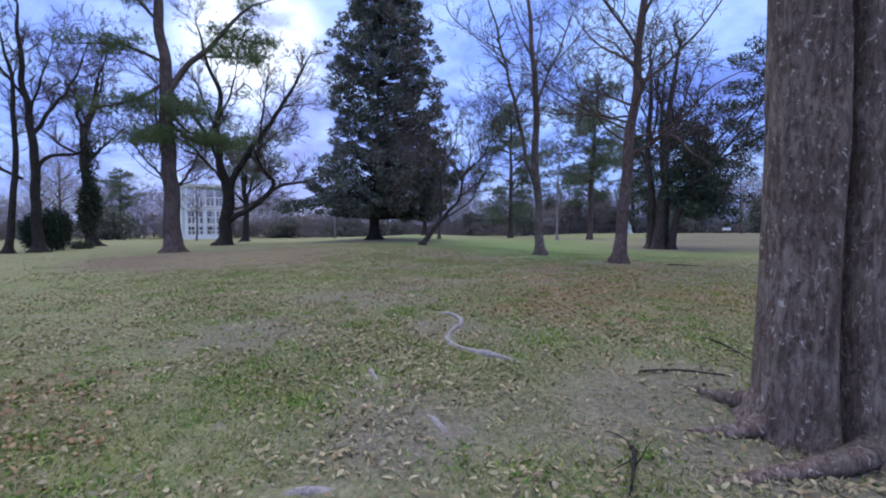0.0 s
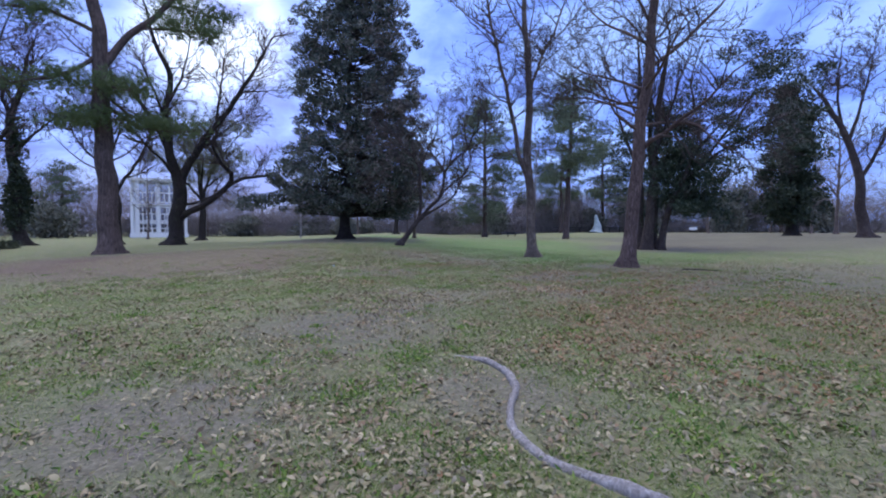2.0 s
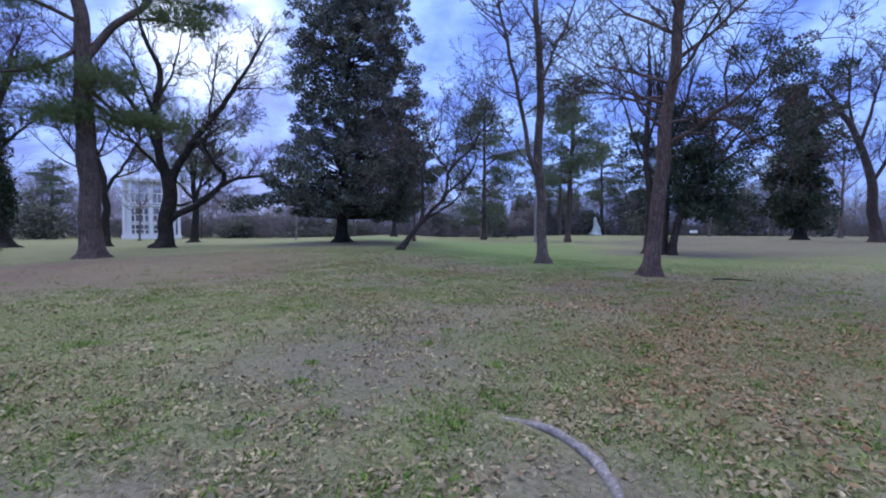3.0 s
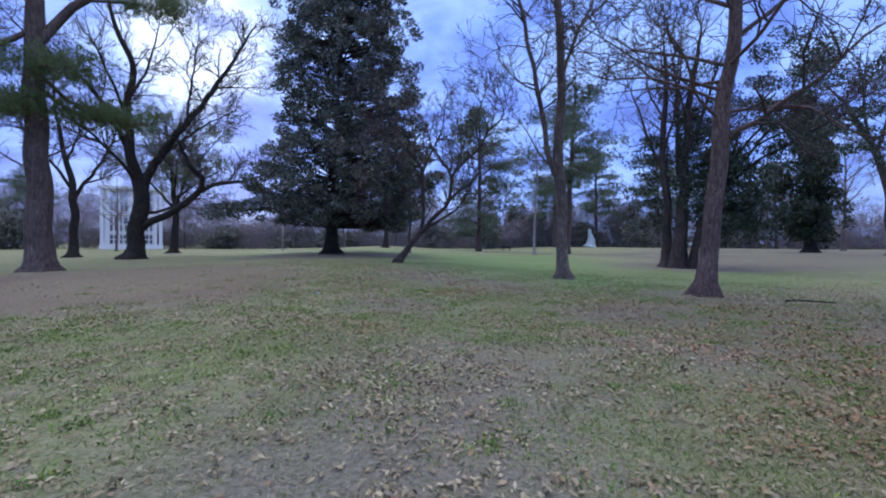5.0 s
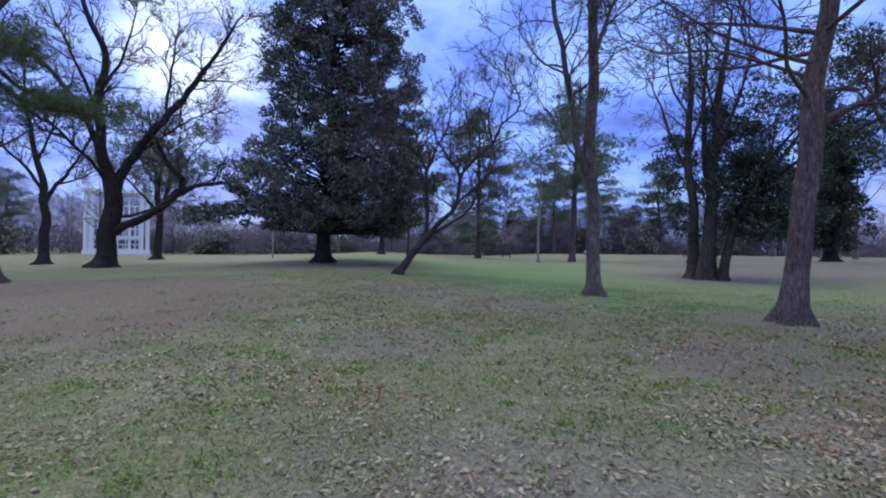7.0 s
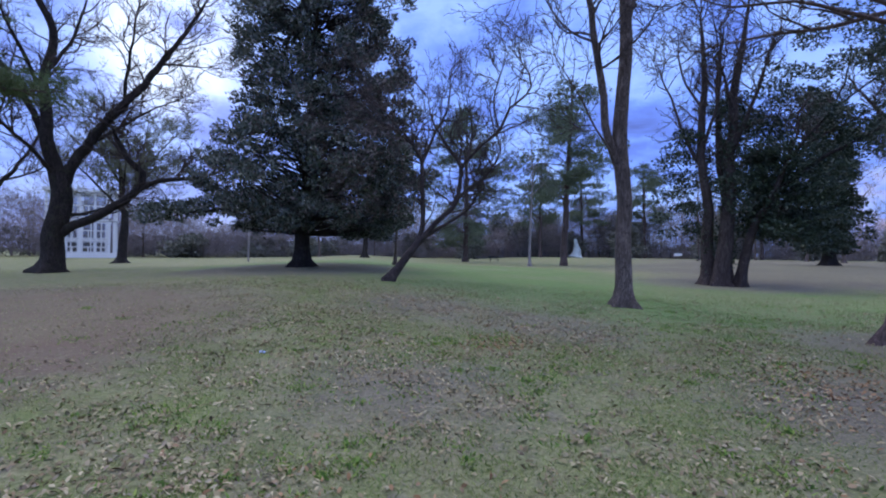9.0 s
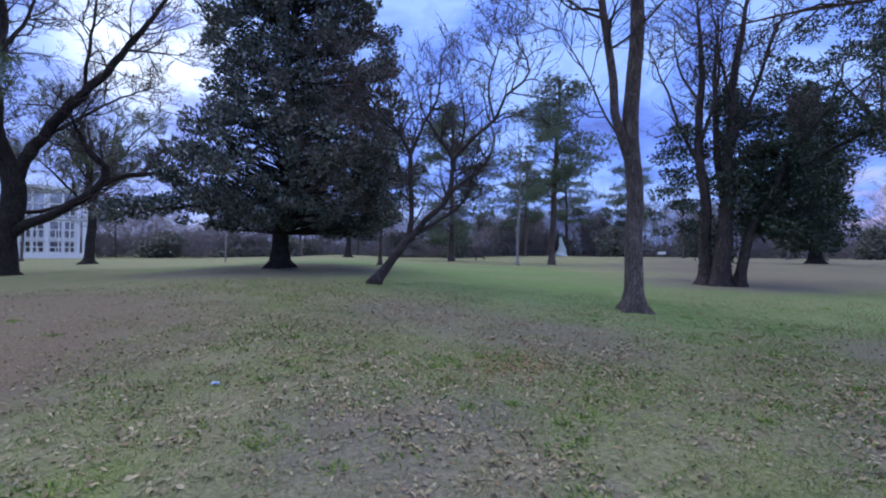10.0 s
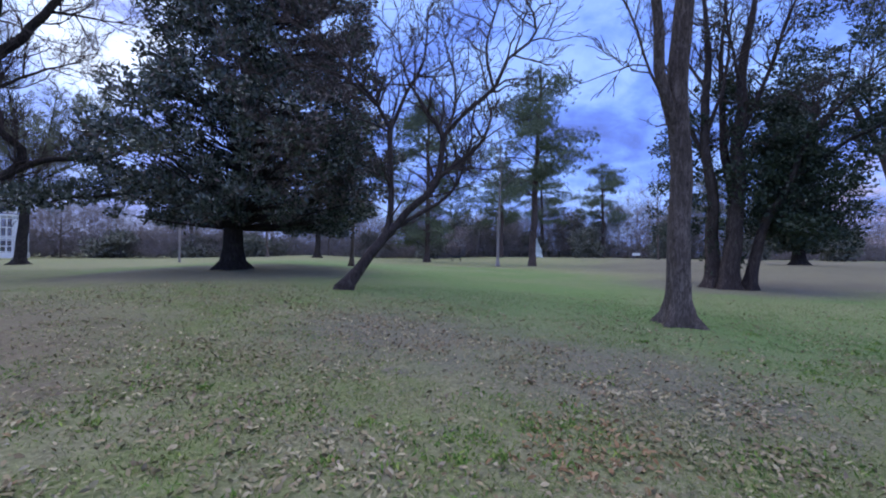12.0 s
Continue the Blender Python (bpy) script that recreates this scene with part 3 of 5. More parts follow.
surface_root([(-0.32, 7.55, -0.02, 0.03), (-0.05, 7.40, 0.005, 0.045), (0.22, 6.98, 0.01, 0.05), (0.27, 6.45, 0.01, 0.05), (0.12, 6.0, 0.0, 0.045), (0.05, 5.62, 0.012, 0.05), (0.14, 5.22, 0.015, 0.055), (0.34, 5.0, 0.015, 0.055), (0.58, 4.78, 0.01, 0.05), (0.85, 4.62, -0.025, 0.035)], "pale weathered root snaking half buried through the grass")
surface_root([(-0.84, 4.52, -0.05, 0.03), (-0.76, 4.38, 0.002, 0.035), (-0.66, 4.18, 0.0, 0.04), (-0.58, 4.02, -0.05, 0.03)], "short grey root showing through worn turf")
surface_root([(-0.16, 3.42, -0.05, 0.03), (-0.08, 3.3, -0.004, 0.04), (0.0, 3.12, -0.008, 0.045), (0.04, 3.0, -0.05, 0.03)], "grey root breaking the surface of bare earth")
surface_root([(-0.98, 2.36, -0.05, 0.03), (-0.84, 2.4, -0.012, 0.04), (-0.66, 2.42, -0.012, 0.04), (-0.54, 2.44, -0.05, 0.03)], "short pale root lying level with the turf")


def fallen_stick(x0, y0, x1, y1, r, seed, label):
    rnd, b = random.Random(seed), Buf()
    p, rr = spline([(x0, y0, land(x0, y0) + r, r), (0.6 * x0 + 0.4 * x1 + 0.04, 0.6 * y0 + 0.4 * y1 + 0.05, land(x0, y0) + r + 0.015, r * 0.8), (x1, y1, land(x1, y1) + r, r * 0.5)], 0.12)
    b.tube(p, rr, 6)
    for _ in range(4):
        i = rnd.randrange(1, len(p) - 1)
        grow(b, rnd, p[i], Vector((rnd.gauss(0, 1), rnd.gauss(0, 1), 0.12)).normalized(), 0.25, r * 0.4, 0, 0, 0.15, thin=0.002)
    tagged(new("fallen_stick", to_mesh("fallen_stick", b, BARK_DARK)), label, "stick", "sticks on the lawn")


fallen_stick(1.96, 4.27, 2.80, 4.15, 0.014, 1, "thin dark stick fallen on the lawn")
fallen_stick(3.39, 5.60, 3.36, 4.62, 0.016, 2, "dark forked stick lying beside the tree")
fallen_stick(1.25, 2.80, 1.02, 2.30, 0.018, 3, "short dark stick on bare earth among roots")
fallen_stick(8.9, 17.2, 9.9, 16.8, 0.03, 4, "dark broken branch lying under a bare tree")

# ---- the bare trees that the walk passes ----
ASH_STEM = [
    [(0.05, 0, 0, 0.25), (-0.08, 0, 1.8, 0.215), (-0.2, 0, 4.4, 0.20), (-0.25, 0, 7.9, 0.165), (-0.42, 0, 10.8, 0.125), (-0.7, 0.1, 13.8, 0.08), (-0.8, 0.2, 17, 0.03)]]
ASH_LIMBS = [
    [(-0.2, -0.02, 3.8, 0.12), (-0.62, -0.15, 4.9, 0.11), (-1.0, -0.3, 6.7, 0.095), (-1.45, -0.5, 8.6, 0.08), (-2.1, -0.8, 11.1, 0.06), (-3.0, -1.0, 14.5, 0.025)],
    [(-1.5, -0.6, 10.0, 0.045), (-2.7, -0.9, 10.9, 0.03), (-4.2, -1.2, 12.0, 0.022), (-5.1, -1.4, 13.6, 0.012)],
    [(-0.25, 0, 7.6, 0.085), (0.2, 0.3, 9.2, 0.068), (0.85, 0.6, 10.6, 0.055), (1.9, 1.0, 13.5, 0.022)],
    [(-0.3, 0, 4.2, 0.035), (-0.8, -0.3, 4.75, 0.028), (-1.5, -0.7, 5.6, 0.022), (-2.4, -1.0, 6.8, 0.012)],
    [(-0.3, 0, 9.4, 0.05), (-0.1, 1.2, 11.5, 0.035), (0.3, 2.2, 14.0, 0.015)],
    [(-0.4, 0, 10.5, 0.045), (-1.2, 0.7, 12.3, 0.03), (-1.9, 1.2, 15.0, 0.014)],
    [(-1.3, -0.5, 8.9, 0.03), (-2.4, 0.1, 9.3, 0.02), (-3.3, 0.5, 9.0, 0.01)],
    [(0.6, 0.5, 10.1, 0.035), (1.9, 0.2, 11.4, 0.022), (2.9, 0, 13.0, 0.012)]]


def leaned(stems, by):
    """The same stems, leaning towards the walk."""
    return [[(x, y - by * z, z, r) for x, y, z, r in s] for s in stems]


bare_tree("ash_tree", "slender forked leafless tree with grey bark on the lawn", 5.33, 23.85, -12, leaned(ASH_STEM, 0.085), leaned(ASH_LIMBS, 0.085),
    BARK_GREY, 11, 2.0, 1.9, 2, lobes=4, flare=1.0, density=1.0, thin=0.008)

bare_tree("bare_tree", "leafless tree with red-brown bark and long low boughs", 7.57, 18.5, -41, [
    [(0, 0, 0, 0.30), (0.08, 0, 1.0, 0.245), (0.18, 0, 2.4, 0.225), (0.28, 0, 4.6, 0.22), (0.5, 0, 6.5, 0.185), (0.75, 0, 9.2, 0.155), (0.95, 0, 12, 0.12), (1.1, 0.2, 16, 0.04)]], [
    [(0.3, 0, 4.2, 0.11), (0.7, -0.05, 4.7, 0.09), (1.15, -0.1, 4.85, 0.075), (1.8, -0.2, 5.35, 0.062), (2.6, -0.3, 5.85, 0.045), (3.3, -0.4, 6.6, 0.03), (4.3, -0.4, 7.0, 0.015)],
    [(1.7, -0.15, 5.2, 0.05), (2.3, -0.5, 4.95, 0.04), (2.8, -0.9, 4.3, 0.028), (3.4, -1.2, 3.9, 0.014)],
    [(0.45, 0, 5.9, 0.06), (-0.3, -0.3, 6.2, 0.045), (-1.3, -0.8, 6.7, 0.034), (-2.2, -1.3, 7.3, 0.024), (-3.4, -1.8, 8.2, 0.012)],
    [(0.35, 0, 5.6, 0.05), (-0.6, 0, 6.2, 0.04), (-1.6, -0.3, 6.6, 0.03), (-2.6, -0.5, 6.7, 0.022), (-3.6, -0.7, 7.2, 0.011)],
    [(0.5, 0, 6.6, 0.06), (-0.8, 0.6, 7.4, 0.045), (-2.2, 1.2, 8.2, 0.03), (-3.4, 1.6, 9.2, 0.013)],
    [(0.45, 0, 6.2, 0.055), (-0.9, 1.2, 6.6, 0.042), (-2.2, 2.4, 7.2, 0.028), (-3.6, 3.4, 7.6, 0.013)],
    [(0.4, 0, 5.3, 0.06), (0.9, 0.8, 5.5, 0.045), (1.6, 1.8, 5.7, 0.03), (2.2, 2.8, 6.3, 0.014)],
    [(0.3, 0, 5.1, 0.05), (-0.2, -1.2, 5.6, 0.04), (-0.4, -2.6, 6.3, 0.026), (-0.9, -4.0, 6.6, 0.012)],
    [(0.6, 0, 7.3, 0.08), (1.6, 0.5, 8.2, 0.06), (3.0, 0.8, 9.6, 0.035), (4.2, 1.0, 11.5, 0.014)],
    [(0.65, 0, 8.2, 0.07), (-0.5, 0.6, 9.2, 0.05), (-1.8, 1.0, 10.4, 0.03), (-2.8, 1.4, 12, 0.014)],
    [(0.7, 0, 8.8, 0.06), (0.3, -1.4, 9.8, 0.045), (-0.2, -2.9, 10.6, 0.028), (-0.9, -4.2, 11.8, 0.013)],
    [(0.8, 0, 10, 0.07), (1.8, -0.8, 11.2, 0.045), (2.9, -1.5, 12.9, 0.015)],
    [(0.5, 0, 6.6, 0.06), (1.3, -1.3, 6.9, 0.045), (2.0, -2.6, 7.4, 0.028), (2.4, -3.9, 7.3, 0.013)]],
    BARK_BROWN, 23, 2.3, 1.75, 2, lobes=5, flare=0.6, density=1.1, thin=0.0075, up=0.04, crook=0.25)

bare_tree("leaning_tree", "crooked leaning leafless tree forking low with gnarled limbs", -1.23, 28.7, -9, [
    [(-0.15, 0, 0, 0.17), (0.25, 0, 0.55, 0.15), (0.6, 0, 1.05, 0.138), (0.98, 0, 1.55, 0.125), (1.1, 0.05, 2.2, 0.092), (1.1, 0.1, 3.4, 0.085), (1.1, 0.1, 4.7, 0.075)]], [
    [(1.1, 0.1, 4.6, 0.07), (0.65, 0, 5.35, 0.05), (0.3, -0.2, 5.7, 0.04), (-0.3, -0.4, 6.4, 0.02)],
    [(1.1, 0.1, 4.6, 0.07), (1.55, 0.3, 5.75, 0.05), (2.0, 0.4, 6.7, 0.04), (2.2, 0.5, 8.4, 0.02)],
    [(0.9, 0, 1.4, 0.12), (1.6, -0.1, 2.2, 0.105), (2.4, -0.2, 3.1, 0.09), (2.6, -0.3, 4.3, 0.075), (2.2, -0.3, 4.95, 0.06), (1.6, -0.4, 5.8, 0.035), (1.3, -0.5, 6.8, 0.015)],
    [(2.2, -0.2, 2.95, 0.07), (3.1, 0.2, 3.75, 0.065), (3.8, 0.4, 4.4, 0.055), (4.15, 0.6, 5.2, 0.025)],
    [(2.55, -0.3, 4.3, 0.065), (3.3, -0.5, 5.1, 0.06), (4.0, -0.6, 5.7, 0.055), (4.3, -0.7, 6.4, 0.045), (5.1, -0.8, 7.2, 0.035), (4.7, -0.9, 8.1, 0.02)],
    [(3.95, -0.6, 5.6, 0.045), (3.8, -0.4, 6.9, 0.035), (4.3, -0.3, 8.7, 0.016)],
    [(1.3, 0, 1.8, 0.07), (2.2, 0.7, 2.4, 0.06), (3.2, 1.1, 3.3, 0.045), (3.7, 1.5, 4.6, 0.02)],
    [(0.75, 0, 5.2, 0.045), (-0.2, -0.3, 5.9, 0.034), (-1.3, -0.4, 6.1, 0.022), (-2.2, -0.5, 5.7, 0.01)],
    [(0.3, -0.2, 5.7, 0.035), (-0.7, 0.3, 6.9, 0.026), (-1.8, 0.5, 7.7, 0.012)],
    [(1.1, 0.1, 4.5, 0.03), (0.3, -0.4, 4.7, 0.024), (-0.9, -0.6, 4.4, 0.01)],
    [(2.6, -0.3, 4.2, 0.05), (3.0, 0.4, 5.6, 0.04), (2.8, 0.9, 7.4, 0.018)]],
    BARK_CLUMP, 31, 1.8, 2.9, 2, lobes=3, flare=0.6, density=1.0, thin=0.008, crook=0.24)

bare_tree("spreading_tree", "old spreading leafless tree with a low crooked bough", -20.6, 40.4, 30, [
    [(0.1, 0, 0, 0.62), (0.25, 0, 1.2, 0.55), (0.3, 0, 2.8, 0.54), (0.4, 0, 4.8, 0.50), (0.05, 0, 6.5, 0.38), (-0.25, 0, 8.5, 0.30), (-0.3, 0, 11.2, 0.25), (-0.2, 0, 14.5, 0.19), (-1.3, 0.3, 17.8, 0.12), (-1.8, 0.4, 21, 0.04)]], [
    [(0.4, 0, 4.5, 0.36), (0.95, 0, 6.2, 0.32), (2.5, -0.3, 9.1, 0.27), (4.6, -0.6, 12.2, 0.21), (6.2, -0.8, 15.1, 0.15), (8.0, -1, 18.8, 0.06)],
    [(-0.2, 0, 7.7, 0.20), (-1.2, 0.2, 10.2, 0.17), (-2.7, 0.5, 12.5, 0.13), (-4.8, 0.8, 14.3, 0.08), (-7.0, 1, 16.5, 0.03)],
    [(0.3, 0, 2.0, 0.30), (0.9, -0.3, 2.6, 0.27), (1.9, -0.5, 3.2, 0.255), (3.3, -0.6, 4.2, 0.24), (4.4, -0.6, 5.6, 0.21), (4.1, -0.6, 6.6, 0.18), (3.4, -0.5, 7.5, 0.14), (2.8, -0.4, 9.0, 0.06)],
    [(4.1, -0.6, 5.1, 0.17), (5.2, -0.8, 5.75, 0.15), (6.9, -1.0, 6.1, 0.125), (8.3, -1.2, 6.6, 0.09), (10.2, -1.3, 7.5, 0.04)],
    [(0.5, 0.3, 3.4, 0.13), (1.6, 1.2, 3.6, 0.11), (3.2, 2.0, 4.4, 0.08), (5.0, 2.6, 5.6, 0.03)],
    [(1.6, -0.1, 7.6, 0.13), (3.4, 1.6, 9.5, 0.10), (5.5, 2.8, 11.6, 0.06), (7.4, 3.5, 12.9, 0.025)],
    [(3.4, -0.4, 10.5, 0.10), (3.6, -1.4, 13.2, 0.08), (4.0, -2.2, 16.8, 0.03)],
    [(-0.3, 0, 11.4, 0.12), (0.9, 0.6, 14.2, 0.09), (1.7, 0.9, 18.0, 0.04)],
    [(-0.2, 0, 9.5, 0.13), (-0.9, -1.8, 11.5, 0.10), (-2.0, -3.2, 14.0, 0.05)],
    [(0.3, 0, 5.6, 0.12), (-1.1, -1.3, 7.3, 0.10), (-2.8, -2.2, 8.8, 0.07), (-4.6, -2.8, 9.6, 0.03)],
    [(5.3, -0.7, 13.4, 0.09), (7.0, 0.1, 14.0, 0.06), (9.0, 0.6, 14.6, 0.025)]],
    BARK_DARK, 41, 2.8, 1.9, 2, lobes=4, flare=0.7, density=1.25, thin=0.011)

bare_tree("twin_stemmed_tree", "tall leafless tree with two stems and dark bark", -33.0, 36.2, 43, [
    [(-0.7, 0, 0, 0.42), (-0.7, 0, 1.5, 0.36), (-0.75, 0, 5.4, 0.32), (-0.9, 0, 9.9, 0.27), (-1.3, 0, 14.4, 0.2), (-1.4, 0, 20, 0.08)],
    [(-2.5, 0.3, 0, 0.27), (-2.0, 0.3, 6.7, 0.2), (-1.9, 0.4, 13.5, 0.14), (-2.6, 0.5, 18, 0.05)]], [
    [(-0.75, 0, 6.3, 0.20), (-0.2, 0, 7.7, 0.16), (1.2, 0, 8.3, 0.15), (2.2, 0, 8.6, 0.13), (2.6, 0.2, 10.2, 0.08), (3.4, 0.4, 13, 0.03)],
    [(-0.9, 0, 9.5, 0.18), (0.4, 0.3, 12, 0.14), (2.0, 0.6, 15, 0.09), (3.2, 0.8, 19, 0.03)],
    [(-1.5, 0.3, 6.0, 0.14), (-3.2, 0.2, 7.0, 0.11), (-5.5, 0, 8.2, 0.05)],
    [(-1.1, 0, 12.5, 0.12), (-2.8, -0.6, 15, 0.08), (-4.3, -1, 18, 0.03)],
    [(-1.0, 0, 11.0, 0.12), (-0.3, -1.5, 13.5, 0.08), (0.6, -2.6, 16.5, 0.03)]],
    BARK_DARK, 51, 2.8, 1.7, 2, density=1.0, thin=0.014)


# ---- evergreens ----
def pine_sprays(rng, rnd, spots, tufts, spread, lift):
    """Tuft places for flat sprays of needles at (x, y, z, size)."""
    out = []
    for x, y, z, s in spots:
        n = int(tufts * s * s)
        a = rng.normal(0, 0.45, (n, 3)) * (spread * s, spread * s, lift * s) + (x, y, z)
        a[:, 2] += 0.15 * s * np.sin(a[:, 0] * 2.1 + x) * np.cos(a[:, 1] * 1.7 + z)
        out.append(a)
    return np.concatenate(out)


def near_pine():
    tree = tree_base("pine_tree", "tall thick-trunked pine with hanging needle sprays", -18.05, 28.9, 32)
    rnd, rng = random.Random(61), np.random.default_rng(61)
    bole(tree, [(0, 0, 0, 0.62), (-0.05, 0, 1.5, 0.52), (-0.1, 0, 4.4, 0.46), (-0.2, 0, 9.7, 0.40), (-0.4, 0, 13.6, 0.32), (-0.5, 0, 16.5, 0.26), (-0.5, 0, 23, 0.08)], BARK_PINE, 2.0, 6, 0.5)
    tw, spots = Buf(), []
    arms = [
        ([(0, 0, 10.8, 0.24), (1.2, 0, 12.7, 0.20), (2.6, 0, 14.3, 0.17), (4.6, 0, 17.1, 0.10), (6.5, 0.2, 18.5, 0.04)], 0.55),
        ([(-0.3, 0, 11.2, 0.14), (-1.2, -0.1, 10.3, 0.11), (-2.2, -0.2, 9.6, 0.08), (-3.8, -0.3, 9.0, 0.03)], 0.5),
        ([(-0.1, 0, 8.6, 0.12), (1.2, -0.3, 7.6, 0.09), (2.6, -0.5, 7.3, 0.06), (4.3, -0.6, 7.5, 0.025)], 0.35),
        ([(-0.1, 0, 8.2, 0.10), (-1.0, -0.6, 7.5, 0.07), (-2.2, -1.0, 7.5, 0.03)], 0.3),
        ([(-0.1, 0, 9.2, 0.11), (1.2, 0.9, 8.3, 0.08), (2.6, 1.5, 7.9, 0.05), (4.2, 1.9, 7.9, 0.02)], 0.5),
        ([(-0.3, 0, 12.5, 0.12), (-2.0, 0.3, 13.2, 0.09), (-4.0, 0.5, 13.1, 0.05), (-5.2, 0.6, 12.8, 0.02)], 0.4),
        ([(1.6, 0, 13.2, 0.08), (3.2, -0.6, 13.4, 0.06), (4.2, -0.9, 13.4, 0.04), (5.4, -1, 13.5, 0.02)], 0.4),
        ([(3.0, 0, 15.0, 0.07), (4.8, 0.5, 15.3, 0.05), (6.4, 0.8, 15.4, 0.02)], 0.4),
        ([(-0.2, 0, 10.0, 0.10), (0.3, -1.6, 9.2, 0.07), (1.0, -3.0, 8.8, 0.03)], 0.4),
        ([(-0.4, 0, 15.0, 0.12), (-2.2, 0, 16.6, 0.08), (-4.0, 0, 17.4, 0.03)], 0.4),
        ([(-0.5, 0, 17.5, 0.1), (1.2, 0.6, 19.5, 0.07), (2.6, 1.0, 20.6, 0.03)], 0.4),
        ([(-0.5, 0, 19.5, 0.08), (-1.8, 0.3, 21, 0.05), (-2.8, 0.5, 22, 0.02)], 0.4)]
    for pts, s0 in arms:
        p, r = limb(tree, pts, BARK_PINE)
        twigs_along(tw, rnd, p, r, 6, 1.2, 1, s0, 0.1, 0.2, 0.8, 0.006)
        for j in range(7):
            i = min(len(p) - 1, int((s0 + (1 - s0) * (j / 6)) * (len(p) - 1)))
            q = p[i]
            spots.append((q.x + rnd.gauss(0, 0.35), q.y + rnd.gauss(0, 0.45), q.z + rnd.uniform(-0.15, 0.35), rnd.uniform(0.6, 1.05)))
    for pts in ([(-0.1, 0, 5.2, 0.06), (1.0, -0.3, 5.9, 0.04), (2.0, -0.4, 7.0, 0.02)], [(-0.1, 0, 4.6, 0.05), (-1.3, 0.3, 5.4, 0.035), (-2.4, 0.5, 6.6, 0.015)]):
        p, r = limb(tree, pts, BARK_PINE)
        twigs_along(tw, rnd, p, r, 5, 0.9, 1, 0.3)
    part("fine_branching", tw, BARK_PINE, tree, "bare brown twigs", "stuff")
    at = pine_sprays(rng, rnd, spots, 125, 1.35, 0.7)
    part("needle_mass", needle_mesh("needles", rng, at, 16, 0.24, 0.010, NEEDLES), NEEDLES, tree, "long green needles in flat sprays", "stuff")


near_pine()


def magnolia():
    tree = tree_base("magnolia_tree", "tall dense dark-leaved evergreen magnolia skirted close to the ground", -5.95, 37.4, 9)
    rnd, rng = random.Random(71), np.random.default_rng(71)
    bole(tree, [(0, 0, 0, 0.50), (0, 0, 1.0, 0.42), (0.1, 0, 3, 0.36), (0.25, 0, 5.5, 0.22), (0.4, 0, 10, 0.15), (0.6, 0, 16, 0.09), (0.7, 0, 20.3, 0.03)], BARK_DARK, 3.0, 6, 0.6)
    reach = [(2.0, 3.6), (2.6, 5.6), (4.0, 6.1), (6.0, 5.9), (8.0, 5.5), (10.0, 5.3), (13.0, 4.9), (15.5, 4.5), (18.0, 3.9), (20.0, 3.0), (21.4, 2.0), (22.3, 0.8)]
    zs, rs = [a for a, _ in reach], [b for _, b in reach]
    at, out, faded, faded_out, tw = [], [], [], [], Buf()
    for k in range(1250):
        z = 2.3 + 19.9 * rnd.random() ** 1.12
        if z > 9 and rnd.random() < 0.24:
            continue
        R = float(np.interp(z, zs, rs))
        a = rnd.uniform(0, 2 * math.pi)
        c, s = math.cos(a), math.sin(a)
        lump = 1.0 + 0.50 * noise.noise(Vector((c * 1.9, s * 1.9, z * 0.45))) + 0.16 * noise.noise(Vector((c * 4, s * 4, z * 1.1)))
        f = 0.05 + 0.95 * rnd.random() ** 0.45
        le = R * min(1.18, lump) * f
        cx = 0.9 + 0.45 * smooth(z / 7) - 0.6 * smooth((z - 13) / 9)
        end = Vector((cx + c * le, s * le, z - 0.05 * le))
        if k % 3 == 0 or f > 0.86:
            hub = Vector((0.03 * z, 0, max(1.8, z - 0.25 * le - 0.3)))
            p, r = spline([(*hub, 0.03 + 0.008 * le), (*(hub.lerp(end, 0.55) + Vector((0, 0, -0.1))), 0.03), (*end, 0.01)], 0.7)
            tw.tube(p, r, 4)
        w = rnd.uniform(0.5, 1.0)
        n = int(205 * w * w) + 20
        o, d = blob(rng, n, tuple(end), 0.72 * w, 0.72 * w, 0.42 * w, 0.3)
        way = d * 0.6 + (c * 0.4, s * 0.4, 0.25)
        old = rng.uniform(0, 1, n) < (0.55 if c > 0.1 and noise.noise(Vector((c * 2, s * 2, z * 0.3))) > -0.1 else 0.08)
        at.append(o[~old])
        out.append(way[~old])
        faded.append(o[old])
        faded_out.append(way[old])
    # the low bough that sticks out beyond the skirt
    for pts in ([(-0.2, 0, 2.5, 0.10), (-2.8, -0.6, 3.1, 0.07), (-5.2, -0.9, 2.8, 0.05), (-7.3, -1.0, 2.3, 0.015)], [(0.2, -0.3, 2.0, 0.08), (2.5, -0.8, 1.9, 0.05), (4.6, -1.0, 1.5, 0.02)]):
        p, r = limb(tree, pts, BARK_DARK)
        for i in range(len(p) // 2, len(p)):
            o, d = blob(rng, 210, tuple(p[i] + Vector((0, rnd.gauss(0, 0.35), rnd.uniform(0.0, 0.45)))), 0.75, 0.85, 0.5, 0.3)
            at.append(o)
            out.append(d + (0, 0, 0.4))
    part("inner_branching", tw, BARK_DARK, tree, "dark branches within the crown", "stuff")
    part("crown", leaf_mesh("crown", rng, np.concatenate(at), np.concatenate(out), 0.205, 0.46, MAGNOLIA_LEAF, 0.2, 0.6, 0.25), MAGNOLIA_LEAF, tree, "glossy dark green leathery leaves", "stuff")
    part("faded_leaves", leaf_mesh("faded_leaves", rng, np.concatenate(faded), np.concatenate(faded_out), 0.205, 0.46, MAGNOLIA_FADED, 0.2, 0.6, 0.2), MAGNOLIA_FADED, tree, "leaves turned rust-brown side out", "stuff")


magnolia()


